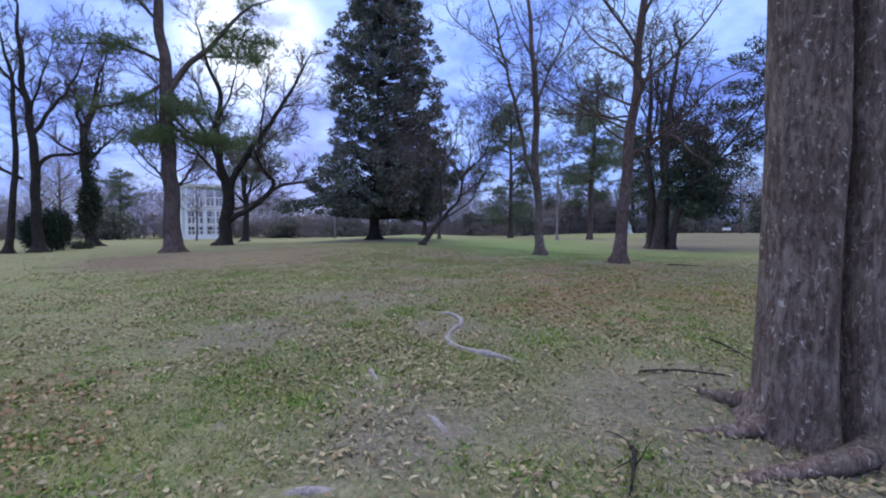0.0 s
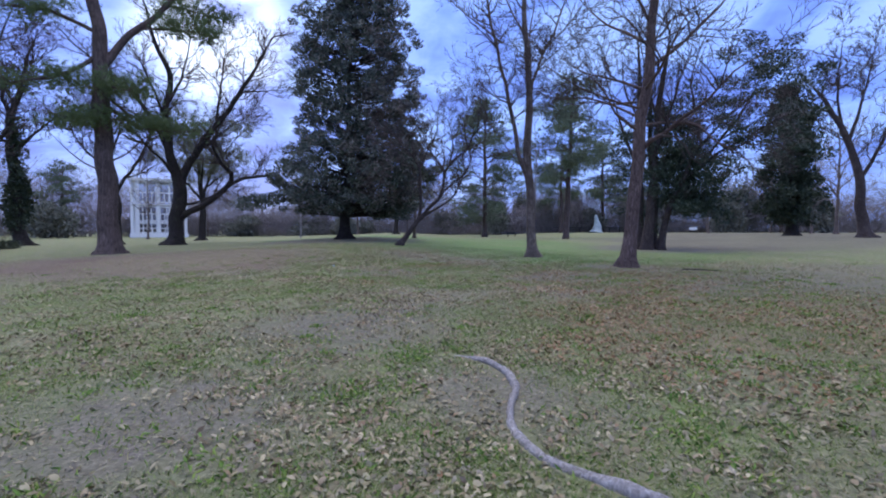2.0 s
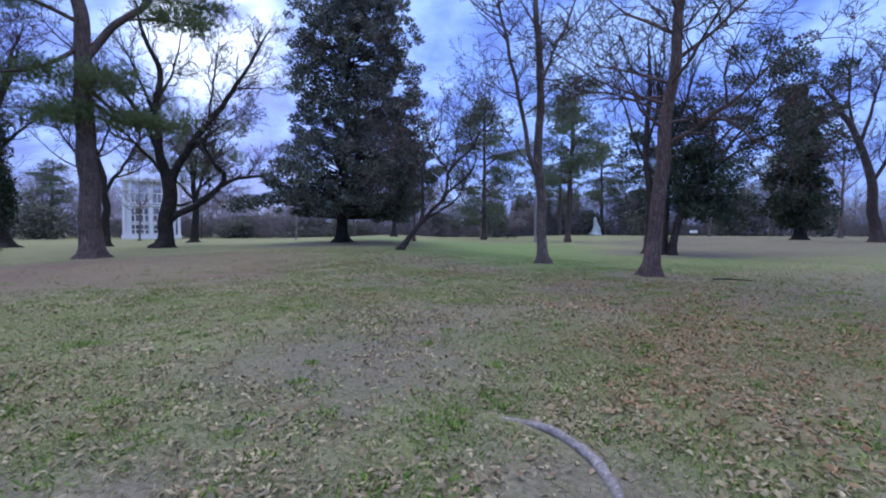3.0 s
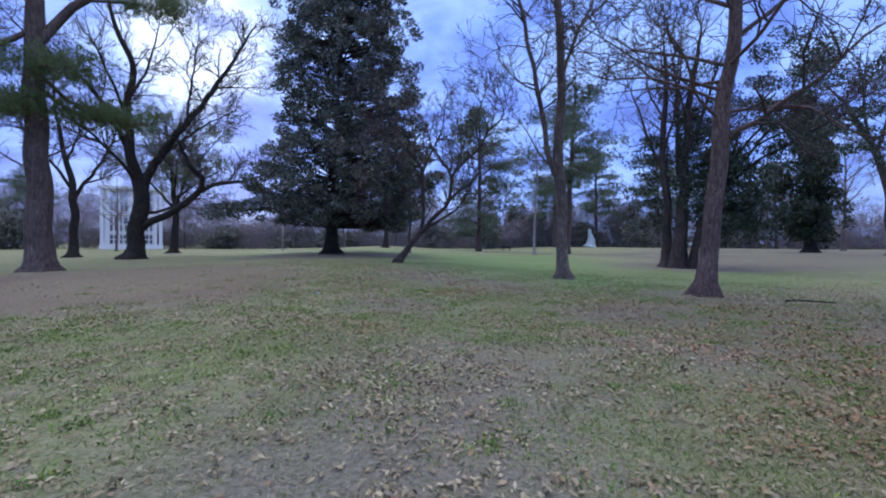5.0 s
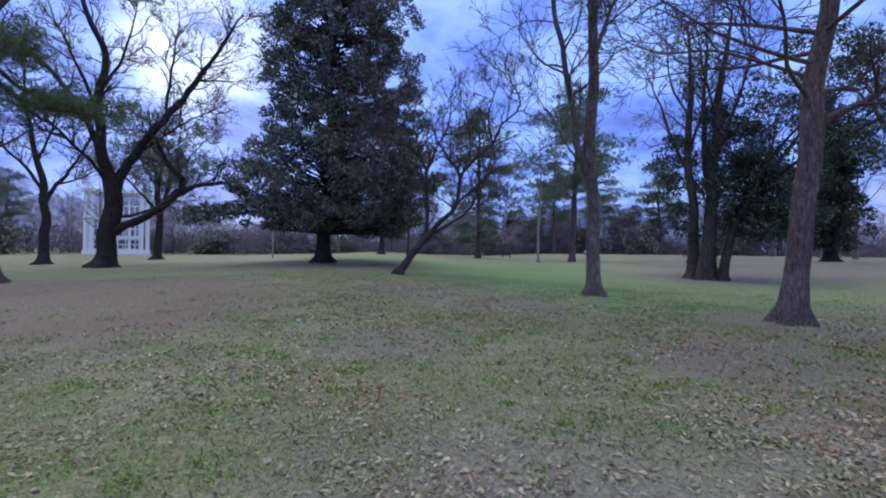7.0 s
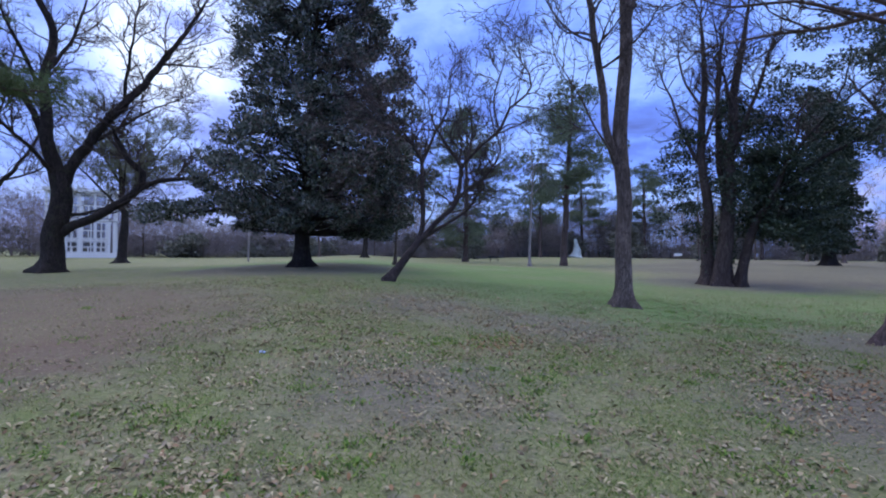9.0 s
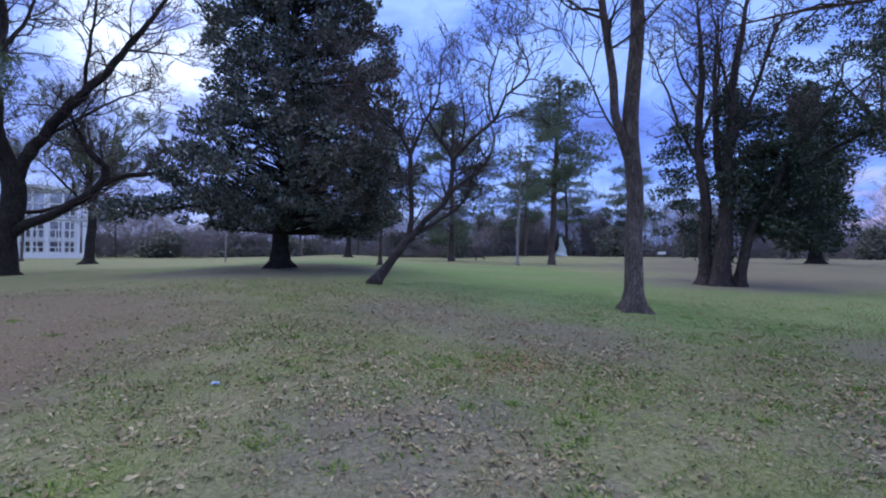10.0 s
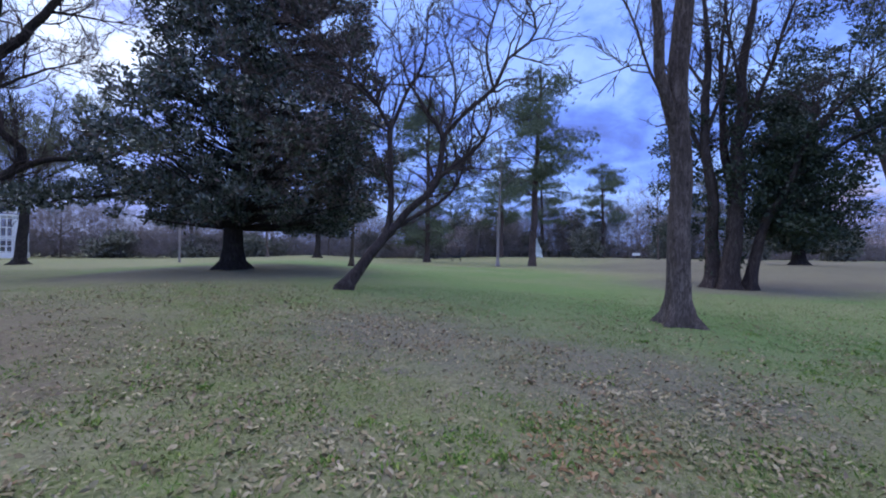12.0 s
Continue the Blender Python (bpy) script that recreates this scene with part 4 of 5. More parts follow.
def leafy_mass(tree, rng, spots, per, size, width, mat, label, name="crown", up=0.3):
    at, out = [], []
    for x, y, z, rx, rz in spots:
        o, d = blob(rng, int(per * rx * rx), (x, y, z), rx, rx, rz, 0.3)
        at.append(o)
        out.append(d + (0, 0, up))
    part(name, leaf_mesh(name, rng, np.concatenate(at), np.concatenate(out), size, width, mat), mat, tree, label, "stuff")


def tree_clump():
    tree = bare_tree("tree_clump", "clump of dark stems overgrown with holly and ivy", 16.3, 32.3, -47, [
        [(-0.7, 0, 0, 0.34), (-0.62, 0, 3.7, 0.25), (-1.0, 0, 7.5, 0.20), (-0.9, 0.2, 11.2, 0.15), (-1.1, 0.4, 15, 0.05)],
        [(-0.1, -0.2, 0, 0.42), (0.2, -0.2, 3.7, 0.32), (0.4, -0.1, 7.3, 0.24), (0.6, 0, 11.4, 0.17), (1.1, 0, 15, 0.05)],
        [(0.2, 0.4, 0, 0.30), (0.1, 0.6, 4, 0.22), (-0.3, 0.8, 8, 0.16), (-0.2, 1, 13.5, 0.05)],
        [(0.75, 0, 0, 0.26), (1.0, 0, 1.6, 0.22), (1.3, 0, 3.1, 0.19), (2.2, -0.1, 4.9, 0.13), (3.0, -0.2, 7.5, 0.05)]], [
        [(-0.85, 0, 6.0, 0.11), (-1.8, 0, 8.2, 0.09), (-2.5, 0, 10.5, 0.06), (-3.4, 0, 13, 0.02)],
        [(-0.95, 0, 7.2, 0.10), (-0.2, -0.6, 10, 0.07), (0.1, -0.9, 13.5, 0.03)],
        [(0.4, 0, 7.0, 0.12), (1.3, -0.4, 9.5, 0.09), (2.3, -0.6, 12.5, 0.04)],
        [(-0.9, 0.1, 9.5, 0.08), (-1.9, 0.3, 11.5, 0.06), (-2.3, 0.4, 14.5, 0.02)],
        [(0.5, 0, 9.0, 0.09), (0.0, -0.8, 11.3, 0.06), (-0.4, -1.3, 14.2, 0.02)]],
        BARK_CLUMP, 81, 2.2, 1.6, 2, lobes=4, flare=0.6, density=1.0, thin=0.011)
    rng = np.random.default_rng(82)
    spots = []
    for _ in range(70):
        u = rng.uniform(0, 1)
        x = rng.uniform(-0.2, 2.6) if rng.uniform() < 0.5 else rng.uniform(1.5, 6.4)
        z = 2.2 + 0.25 * x + (8.6 - 0.3 * x) * u ** 1.15
        spots.append((x, rng.uniform(-0.6, 3.2), z, rng.uniform(0.55, 1.0), rng.uniform(0.35, 0.6)))
    for _ in range(36):
        u = rng.uniform(0, 1)
        spots.append((rng.uniform(-4.0 + 1.2 * u, -0.6), rng.uniform(0, 2.8), 2.6 + 6.0 * u, rng.uniform(0.4, 0.75), rng.uniform(0.3, 0.45)))
    for _ in range(56):
        spots.append((rng.uniform(0.4, 4.2), rng.uniform(-0.8, 2.0), rng.uniform(2.2, 7.2), rng.uniform(0.6, 0.95), rng.uniform(0.4, 0.6)))
    for _ in range(40):
        spots.append((rng.uniform(3.0, 7.5), rng.uniform(2.5, 8.5), rng.uniform(7.0, 15.5), rng.uniform(0.5, 0.95), rng.uniform(0.3, 0.5)))
    for _ in range(26):
        spots.append((rng.uniform(-2.5, 3.0), rng.uniform(-0.5, 2.5), rng.uniform(7.0, 12.5), rng.uniform(0.35, 0.7), rng.uniform(0.3, 0.45)))
    limb(tree, [(1.3, 0.1, 3.4, 0.13), (3.0, 2.2, 6.6, 0.10), (4.6, 4.4, 9.6, 0.07), (5.8, 6.8, 13.4, 0.02)], BARK_DARK)
    limb(tree, [(3.6, 3.0, 7.7, 0.07), (5.6, 4.4, 9.0, 0.05), (7.2, 6.0, 10.2, 0.02)], BARK_DARK)
    for _ in range(34):
        spots.append((rng.uniform(4.2, 9.5), rng.uniform(-1.2, 2.4), rng.uniform(5.4, 11.6), rng.uniform(0.45, 0.85), rng.uniform(0.3, 0.45)))
    limb(tree, [(2.0, -0.1, 4.6, 0.11), (4.2, 0.2, 6.4, 0.08), (6.6, 0.4, 7.8, 0.05), (9.0, 0.5, 9.0, 0.02)], BARK_DARK)
    limb(tree, [(2.6, -0.1, 6.2, 0.08), (4.4, 0.5, 8.6, 0.06), (6.8, 0.8, 10.6, 0.02)], BARK_DARK)
    leafy_mass(tree, rng, spots, 330, 0.18, 0.5, HOLLY, "dark glossy holly leaves")
    ivy = [(-0.65 + rng.normal(0, 0.1), rng.normal(0, 0.1), 0.8 + 0.35 * i, 0.33, 0.4) for i in range(16)] + [(0.15 + rng.normal(0, 0.1), -0.2, 1.2 + 0.4 * i, 0.4, 0.4) for i in range(18)]
    leafy_mass(tree, rng, ivy, 420, 0.13, 0.7, IVY, "ivy on the stems", "ivy")


tree_clump()


def ivy_tree():
    """A dead-topped tree wrapped to its tip in ivy."""
    tree = tree_base("ivy_clad_tree", "tall tree smothered in dark ivy like a column", 40.65, 46.6, -41)
    rng = np.random.default_rng(91)
    bole(tree, [(0, 0, 0, 0.55), (0, 0, 3, 0.42), (-0.4, 0, 9, 0.3), (-0.9, 0, 14, 0.15), (-1.0, 0, 16.5, 0.05)], BARK_DARK, 1.3, 5, 0.6)
    bole(tree, [(0.2, 0, 3.5, 0.2), (0.9, 0, 9, 0.16), (1.2, 0, 14, 0.06)], BARK_DARK, 1.9, 5, 0.0, name="branch")
    spots = []
    for i in range(170):
        z = rng.uniform(1.5, 16.3)
        R = float(np.interp(z, [1.5, 2.5, 6, 9, 12, 14, 16.5], [2.1, 3.0, 2.8, 2.2, 1.8, 1.3, 0.6]))
        a, r = rng.uniform(0, 6.283), R * rng.uniform(0.3, 1.0)
        c = float(np.interp(z, [0, 9, 16], [0, -0.4, -0.95]))
        spots.append((c + r * math.cos(a), r * math.sin(a), z, rng.uniform(0.5, 0.95), rng.uniform(0.5, 0.8)))
    for i in range(24):
        z = rng.uniform(8, 14.6)
        spots.append((1.0 + rng.normal(0, 0.25), rng.normal(0, 0.3), z, rng.uniform(0.45, 0.75), 0.55))
    leafy_mass(tree, rng, spots, 230, 0.28, 0.7, IVY, "thick dark green ivy")


ivy_tree()


def ivy_trunk_tree():
    tree = bare_tree("ivy_trunked_tree", "leafless tree with ivy wrapped round its trunk", -40.8, 50.2, 39, [
        [(0, 0, 0, 0.62), (-0.2, 0, 3, 0.52), (-0.3, 0, 7.6, 0.48), (-0.4, 0, 12.1, 0.36), (0.2, 0, 15.5, 0.24), (1.7, 0, 22, 0.06)]], [
        [(-0.4, 0, 11.5, 0.22), (-0.9, 0, 15, 0.16), (-1.2, 0, 19, 0.06)],
        [(-0.3, 0, 9.5, 0.18), (1.5, 0.3, 12, 0.12), (3.6, 0.6, 14.5, 0.04)],
        [(-0.3, 0, 10.2, 0.18), (-2.4, 0.2, 11.4, 0.13), (-4.6, 0.3, 13.5, 0.04)],
        [(-0.1, 0, 14, 0.14), (-1.0, 1.4, 17, 0.09), (-2.2, 2.4, 20, 0.03)],
        [(0.2, 0, 15, 0.14), (1.0, -1.2, 17, 0.09), (1.4, -2.0, 20, 0.03)]],
        BARK_DARK, 95, 3.0, 1.8, 2, density=1.0, thin=0.018)
    rng = np.random.default_rng(96)
    spots = [(-0.2 + rng.normal(0, 0.28), rng.normal(0, 0.3), z, 1.05 if 2.2 < z < 6.5 else 0.55, 0.7) for z in np.linspace(1.6, 12.5, 44)]
    leafy_mass(tree, rng, spots, 230, 0.26, 0.7, IVY, "dark green ivy", "ivy")


ivy_trunk_tree()


def shrub(label, x, y, rx, ry, h, seed, mat=SHRUB, per=1500, size=0.14):
    tree = tree_base("shrub", label, x, y, 20, category="shrub")
    rng, rnd, b = np.random.default_rng(seed), random.Random(seed), Buf()
    for _ in range(7):
        grow(b, rnd, Vector((rnd.uniform(-0.3, 0.3) * rx, rnd.uniform(-0.3, 0.3) * ry, -0.05)), Vector((rnd.gauss(0, 0.25), rnd.gauss(0, 0.25), 1)).normalized(), h * 0.85, 0.05, 1, 0.2)
    part("stem_mass", b, BARK_DARK, tree, kind="stuff")
    if rx > 2.5:
        lumps = [blob(rng, per // 9, (rnd.uniform(-0.55, 0.55) * rx, rnd.uniform(-0.5, 0.5) * ry, h * (0.2 + 0.6 * k / 8)), rx * (0.62 - 0.035 * k), ry * 0.5, h * 0.24, 0.25) for k in range(9)]
        at, d = np.concatenate([q[0] for q in lumps]), np.concatenate([q[1] for q in lumps])
    else:
        at, d = blob(rng, per, (0, 0, h * 0.52), rx, ry, h * 0.5, 0.55)
    at += rng.normal(0, 0.1 * rx, at.shape)
    at[:, 2] = np.clip(at[:, 2], 0.03, None)
    part("foliage", leaf_mesh("leaves", rng, at, d + (0, 0, 0.3), size, 0.6, mat), mat, tree, kind="stuff")
    return tree


shrub("tall dark clipped evergreen shrub beside a tree", -34.0, 37.9, 1.15, 1.0, 3.7, 101, HOLLY, 7500, 0.16)
shrub("rounded dark evergreen shrub behind tree stems", -36.9, 38.8, 0.9, 0.9, 3.3, 102, HOLLY, 5500, 0.16)
shrub("low dark mounded shrub on the lawn", -34.4, 41.0, 1.0, 0.8, 0.7, 103, per=1200)

# ---- trees of the middle distance ----
bare_tree("forked_tree", "leafless tree forking at head height on the lawn", -32.6, 52, 32, [
    [(0, 0, 0, 0.42), (0.05, 0, 2.5, 0.35), (0.0, 0, 6.0, 0.30), (-0.7, 0, 10.5, 0.2), (-1.2, 0, 14.4, 0.12), (-1.4, 0, 19, 0.04)]], [
    [(0, 0, 5.4, 0.2), (0.7, 0, 7.0, 0.17), (1.5, 0, 8.2, 0.15), (2.9, 0, 11.1, 0.09), (3.6, 0, 14.5, 0.03)],
    [(-0.1, 0, 6.6, 0.16), (-1.2, 0, 8.6, 0.13), (-2.6, 0, 10.2, 0.09), (-4.0, 0, 13, 0.03)],
    [(-0.5, 0, 9.2, 0.12), (0.4, 0.5, 12, 0.09), (1.0, 0.8, 16, 0.03)],
    [(0.8, 0, 7.2, 0.1), (2.6, -0.6, 8.0, 0.07), (4.2, -1, 9.2, 0.03)]], BARK_DARK, 111, 2.6, 2.4, 2, thin=0.016)
bare_tree("round_headed_tree", "leafless tree with a broad rounded head", -31.4, 68.4, 24, [
    [(0, 0, 0, 0.5), (0.15, 0, 5.6, 0.38), (-0.3, 0, 11, 0.24), (-1.0, 0, 17, 0.06)]], [
    [(0.1, 0, 5.2, 0.22), (0.9, 0, 8.5, 0.18), (1.8, 0, 12, 0.12), (2.4, 0.3, 17, 0.04)],
    [(0.1, 0, 6.0, 0.2), (-2.0, 0.3, 8.6, 0.14), (-4.6, 0.5, 11.5, 0.05)],
    [(0.5, 0, 7.5, 0.16), (2.8, 0.6, 9.8, 0.1), (5.6, 1.0, 11.6, 0.04)],
    [(0, 0, 9, 0.16), (-1.6, -1.2, 12, 0.1), (-3.2, -2, 15.5, 0.04)],
    [(1.2, 0, 10, 0.12), (3.4, -0.8, 13.2, 0.08), (5.2, -1.4, 15.6, 0.03)],
    [(0.1, 0, 6.8, 0.15), (0.3, -2.2, 9.5, 0.1), (0.5, -4, 12, 0.04)]], BARK_DARK, 112, 3.2, 2.6, 2, thin=0.020, density=1.35, twig_mat=TWIG_OLIVE)

bare_tree("curved_tree", "leafless tree with a long curving trunk", 40.0, 38.5, -46, [
    [(0, 0, 0, 0.45), (-0.5, 0, 4.9, 0.34), (-1.4, 0, 9.0, 0.26), (-2.8, 0, 12.3, 0.18), (-4.2, 0, 14.8, 0.05)]], [
    [(-0.5, 0, 5.0, 0.16), (0.8, 0, 8.2, 0.12), (1.6, 0, 12.0, 0.04)],
    [(-1.3, 0, 8.6, 0.16), (-0.6, 0.3, 12.0, 0.11), (0.2, 0.4, 16.5, 0.04)],
    [(-1.8, 0, 10.2, 0.13), (-2.2, -0.5, 13.5, 0.09), (-2.0, -0.8, 17.5, 0.03)],
    [(-2.4, 0, 11.5, 0.11), (-4.6, 0.4, 12.6, 0.07), (-7.0, 0.6, 13.2, 0.03)]], BARK_CLUMP, 113, 3.0, 1.8, 2, thin=0.017)


def far_pine(label, x, y, height, seed, crown_from=0.45, width=5.0, sprays=46, lean=0.0, group=""):
    tree = tree_base("pine_tree", label, x, y, 0, group=group)
    rnd, rng = random.Random(seed), np.random.default_rng(seed)
    p, r = bole(tree, [(0, 0, 0, 0.42), (lean * 0.3, 0, height * 0.4, 0.32), (lean * 0.7, 0, height * 0.75, 0.2), (lean, 0, height, 0.05)], BARK_PINE, seed, 5, 0.4, 10, step=1.2)
    tw, spots = Buf(), []
    for j in range(sprays):
        f = crown_from + (0.98 - crown_from) * (j + rnd.random()) / sprays
        hub = p[min(len(p) - 1, int(f * (len(p) - 1)))]
        shape = math.sin(math.pi * min(1, 0.12 + 0.92 * (f - crown_from) / (1 - crown_from))) ** 0.6
        le, a = width * shape * rnd.uniform(0.35, 1.15), rnd.uniform(0, 6.283)
        end = hub + Vector((math.cos(a) * le, math.sin(a) * le, le * rnd.uniform(-0.25, 0.45)))
        tw.tube([hub, hub.lerp(end, 0.5) + Vector((0, 0, 0.15 * le)), end], [0.07, 0.05, 0.02], 4)
        spots.append((*end, rnd.uniform(0.7, 1.3)))
        if le > 2.5:
            spots.append((*(hub.lerp(end, 0.65) + Vector((0, 0, 0.2))), rnd.uniform(0.5, 0.9)))
    part("inner_branching", tw, BARK_PINE, tree, kind="stuff")
    at = pine_sprays(rng, rnd, spots, 56, 1.8, 0.75)
    part("needle_mass", needle_mesh("needles", rng, at, 12, 0.42, 0.026, NEEDLES_HAZED), NEEDLES_HAZED, tree, "grey-green needles, paled for haze, in layered sprays", "stuff")
    return tree


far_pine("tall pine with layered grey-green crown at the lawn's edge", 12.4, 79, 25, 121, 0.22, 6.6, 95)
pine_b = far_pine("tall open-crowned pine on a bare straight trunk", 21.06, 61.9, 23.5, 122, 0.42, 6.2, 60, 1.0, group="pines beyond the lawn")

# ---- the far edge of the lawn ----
far_bare = random_bare_tree("bare_tree", "grey leafless tree at the far edge of the lawn", -14, 112, 0, 17, 131, BARK_GREY, 0.24, 14, 1, 0.42, 3.0, 0.020, TWIG_HAZED, group="leafless trees of the far wood")
tall_bare = random_bare_tree("bare_tree", "tall thin leafless tree in the far wood", 22, 122, 40, 21, 132, BARK_GREY, 0.2, 13, 1, 0.34, 3.0, 0.020, TWIG_HAZED, group="leafless trees of the far wood")
rnd = random.Random(140)
spots_a, spots_b = [], []
for i in range(15):
    spots_a.append((-125 + i * 18 + rnd.uniform(-6, 6), 118 + rnd.uniform(-4, 18), rnd.uniform(0, 360), rnd.uniform(0.6, 1.0)))
    spots_b.append((-118 + i * 18 + rnd.uniform(-6, 6), 122 + rnd.uniform(-4, 22), rnd.uniform(0, 360), rnd.uniform(0.5, 0.9)))
copies(far_bare, spots_a + [(62, 62, 70, 0.95), (70, 74, 200, 0.8), (84, 58, 300, 0.85), (96, 76, 20, 0.9), (-62, 70, 130, 0.95), (-78, 84, 10, 1.0), (-70, 58, 250, 0.9), (-48, 84, 200, 0.75)])
copies(tall_bare, spots_b + [(58, 84, 120, 0.8), (78, 92, 20, 0.9), (104, 66, 80, 0.8), (-90, 66, 80, 0.9)])
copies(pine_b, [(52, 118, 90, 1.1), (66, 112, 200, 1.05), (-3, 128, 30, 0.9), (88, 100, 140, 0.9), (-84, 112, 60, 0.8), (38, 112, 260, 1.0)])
pale = random_bare_tree("pale_tree", "slim leafless tree with a pale grey trunk", 15.63, 59.2, 10, 15, 133, BARK_PALE, 0.15, 8, 1, 0.26, 2.0, 0.010, TWIG_HAZED, 0.5)

random_bare_tree("dark_trunked_tree", "dark-trunked leafless tree behind the magnolia", -3.23, 74.8, 30, 13, 134, BARK_DARK, 0.36, 10, 2, 0.4, 2.4, 0.016, TWIG)


def garden_post(x, y, h):
    """A slim weathered post with a chamfered cap."""
    e = new("wooden_post")
    e.location = (x, y, land(x, y))
    tagged(e, "slim weathered grey wooden post on the lawn", "post")
    b = Buf()
    b.tube([Vector((0, 0, -0.2)), Vector((0, 0, 0.1)), Vector((0.01, 0, h * 0.5)), Vector((0.0, 0, h))], [0.11, 0.10, 0.095, 0.09], 10)
    part("shaft", b, BARK_PALE, e)
    b = Buf()
    b.tube([Vector((0, 0, h - 0.02)), Vector((0, 0, h + 0.05)), Vector((0, 0, h + 0.12))], [0.12, 0.12, 0.04], 10)
    part("cap", b, BARK_PALE, e)


garden_post(-16.43, 65.5, 3.6)


def far_woods():
    """The thicket that closes the lawn: brush and undergrowth."""
    rng = np.random.default_rng(150)

    def belt(n, deep):
        x = rng.uniform(-160, 175, n)
        y = 126 - 55 * np.clip((x - 55) / 90, 0, 1) - 50 * np.clip((-x - 70) / 80, 0, 1) + rng.uniform(0, deep, n)
        top = 4.6 + 1.6 * np.sin(x * 0.21) * np.sin(x * 0.073 + 1) + 0.9 * np.sin(x * 0.61 + 2) + 0.4 * np.sin(x * 1.7)
        return x, y, top
    n = 60000
    x, y, top = belt(n, 8)
    at = np.stack([x, y, top * rng.uniform(0, 1, n) ** 0.9 + 0.2], 1)
    brush = new("far_woods", leaf_mesh("far_woods", rng, at, rng.normal(0, 1, (n, 3)), 0.55, 0.6, WOODS_HAZED))
    tagged(brush, "haze-paled grey-green brush and undergrowth closing the lawn", "woods", kind="stuff")
    n = 36000
    x, y, top = belt(n, 14)
    # set nearer, so the pale twigs veil the shrubs as haze would
    y -= 9
    crown = 11.0 + 3.5 * np.sin(x * 0.13 + 0.5) * np.sin(x * 0.047) + 2.5 * np.sin(x * 0.37) + 2.0 * np.sin(x * 0.83 + 1)
    at = np.stack([x, y, 0.8 + crown * rng.uniform(0, 1, n) ** 1.2], 1)
    haze = new("brushwood", needle_mesh("brushwood", rng, at, 7, 1.8, 0.03, TWIG_HAZED))
    tagged(haze, "haze-paled grey-brown tangle of fine bare branches in the wood", "woods", kind="stuff")
    b, r = Buf(), random.Random(151)
    for _ in range(1100):
        px = r.uniform(-160, 175)
        py = 125 - 55 * min(1, max(0, (px - 55) / 90)) - 50 * min(1, max(0, (-px - 70) / 80)) + r.uniform(0, 14)
        h = r.uniform(4, 12)
        p = [Vector((px, py, 0)), Vector((px + r.gauss(0, 0.3), py, h * 0.5)), Vector((px + r.gauss(0, 0.8), py, h))]
        w = r.uniform(0.05, 0.14)
        b.tube(p, [w, w * 0.7, 0.02], 4)
        for _ in range(5):
            q = p[0].lerp(p[2], r.uniform(0.3, 0.9))
            b.tube([q, q + Vector((r.gauss(0, 0.9), r.gauss(0, 0.5), r.uniform(0.6, 2.2)))], [0.035, 0.012], 3)
    tagged(new("thicket", to_mesh("thicket", b, TWIG_HAZED)), "bare grey saplings, paled for haze, standing close in the far wood", "woods", kind="stuff")


far_woods()
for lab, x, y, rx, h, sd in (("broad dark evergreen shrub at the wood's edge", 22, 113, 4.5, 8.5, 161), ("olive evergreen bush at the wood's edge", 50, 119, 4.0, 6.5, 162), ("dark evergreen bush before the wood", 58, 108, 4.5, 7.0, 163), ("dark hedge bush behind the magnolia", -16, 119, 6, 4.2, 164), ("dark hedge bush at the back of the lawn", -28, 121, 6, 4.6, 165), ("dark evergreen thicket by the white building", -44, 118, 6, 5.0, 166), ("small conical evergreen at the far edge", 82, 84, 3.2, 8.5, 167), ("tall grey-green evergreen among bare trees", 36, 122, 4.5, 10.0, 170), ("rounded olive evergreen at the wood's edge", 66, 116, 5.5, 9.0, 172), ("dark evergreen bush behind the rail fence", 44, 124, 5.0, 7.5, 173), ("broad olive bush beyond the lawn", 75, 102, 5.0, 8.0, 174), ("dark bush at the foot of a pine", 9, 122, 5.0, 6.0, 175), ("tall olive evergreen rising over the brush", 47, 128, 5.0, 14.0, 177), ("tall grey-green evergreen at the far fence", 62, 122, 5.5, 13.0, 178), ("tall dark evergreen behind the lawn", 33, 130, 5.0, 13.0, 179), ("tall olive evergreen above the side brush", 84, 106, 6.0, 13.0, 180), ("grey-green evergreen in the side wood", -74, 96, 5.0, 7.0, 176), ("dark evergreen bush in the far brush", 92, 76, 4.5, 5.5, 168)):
    shrub(lab, x, y, rx, rx * 0.7, h, sd, WOODS_HAZED, 4200, 0.6)


def buff_tree():
    """A small beech that has kept its dry leaves."""
    tree = bare_tree("beech_tree", "small beech holding dry buff leaves behind the magnolia", -0.4, 44.0, -5, [
        [(0, 0, 0, 0.12), (0.1, 0, 3, 0.09), (0.0, 0, 6.5, 0.04), (0.1, 0, 8.0, 0.02)]], [
        [(0.1, 0, 3.4, 0.05), (1.0, 0.2, 4.8, 0.03), (1.7, 0.3, 6.0, 0.012)], [(0.05, 0, 4.2, 0.05), (-0.9, -0.2, 5.4, 0.03), (-1.5, -0.3, 6.8, 0.012)]], BARK_GREY, 191, 1.4, 1.5, 1, thin=0.012)
    rng = np.random.default_rng(192)
    leafy_mass(tree, rng, [(rng.uniform(-1.5, 1.7), rng.uniform(-1, 1), rng.uniform(4.0, 7.2), 0.6, 0.4) for _ in range(16)], 170, 0.16, 0.55, OLIVE, "dry buff leaves")


buff_tree()


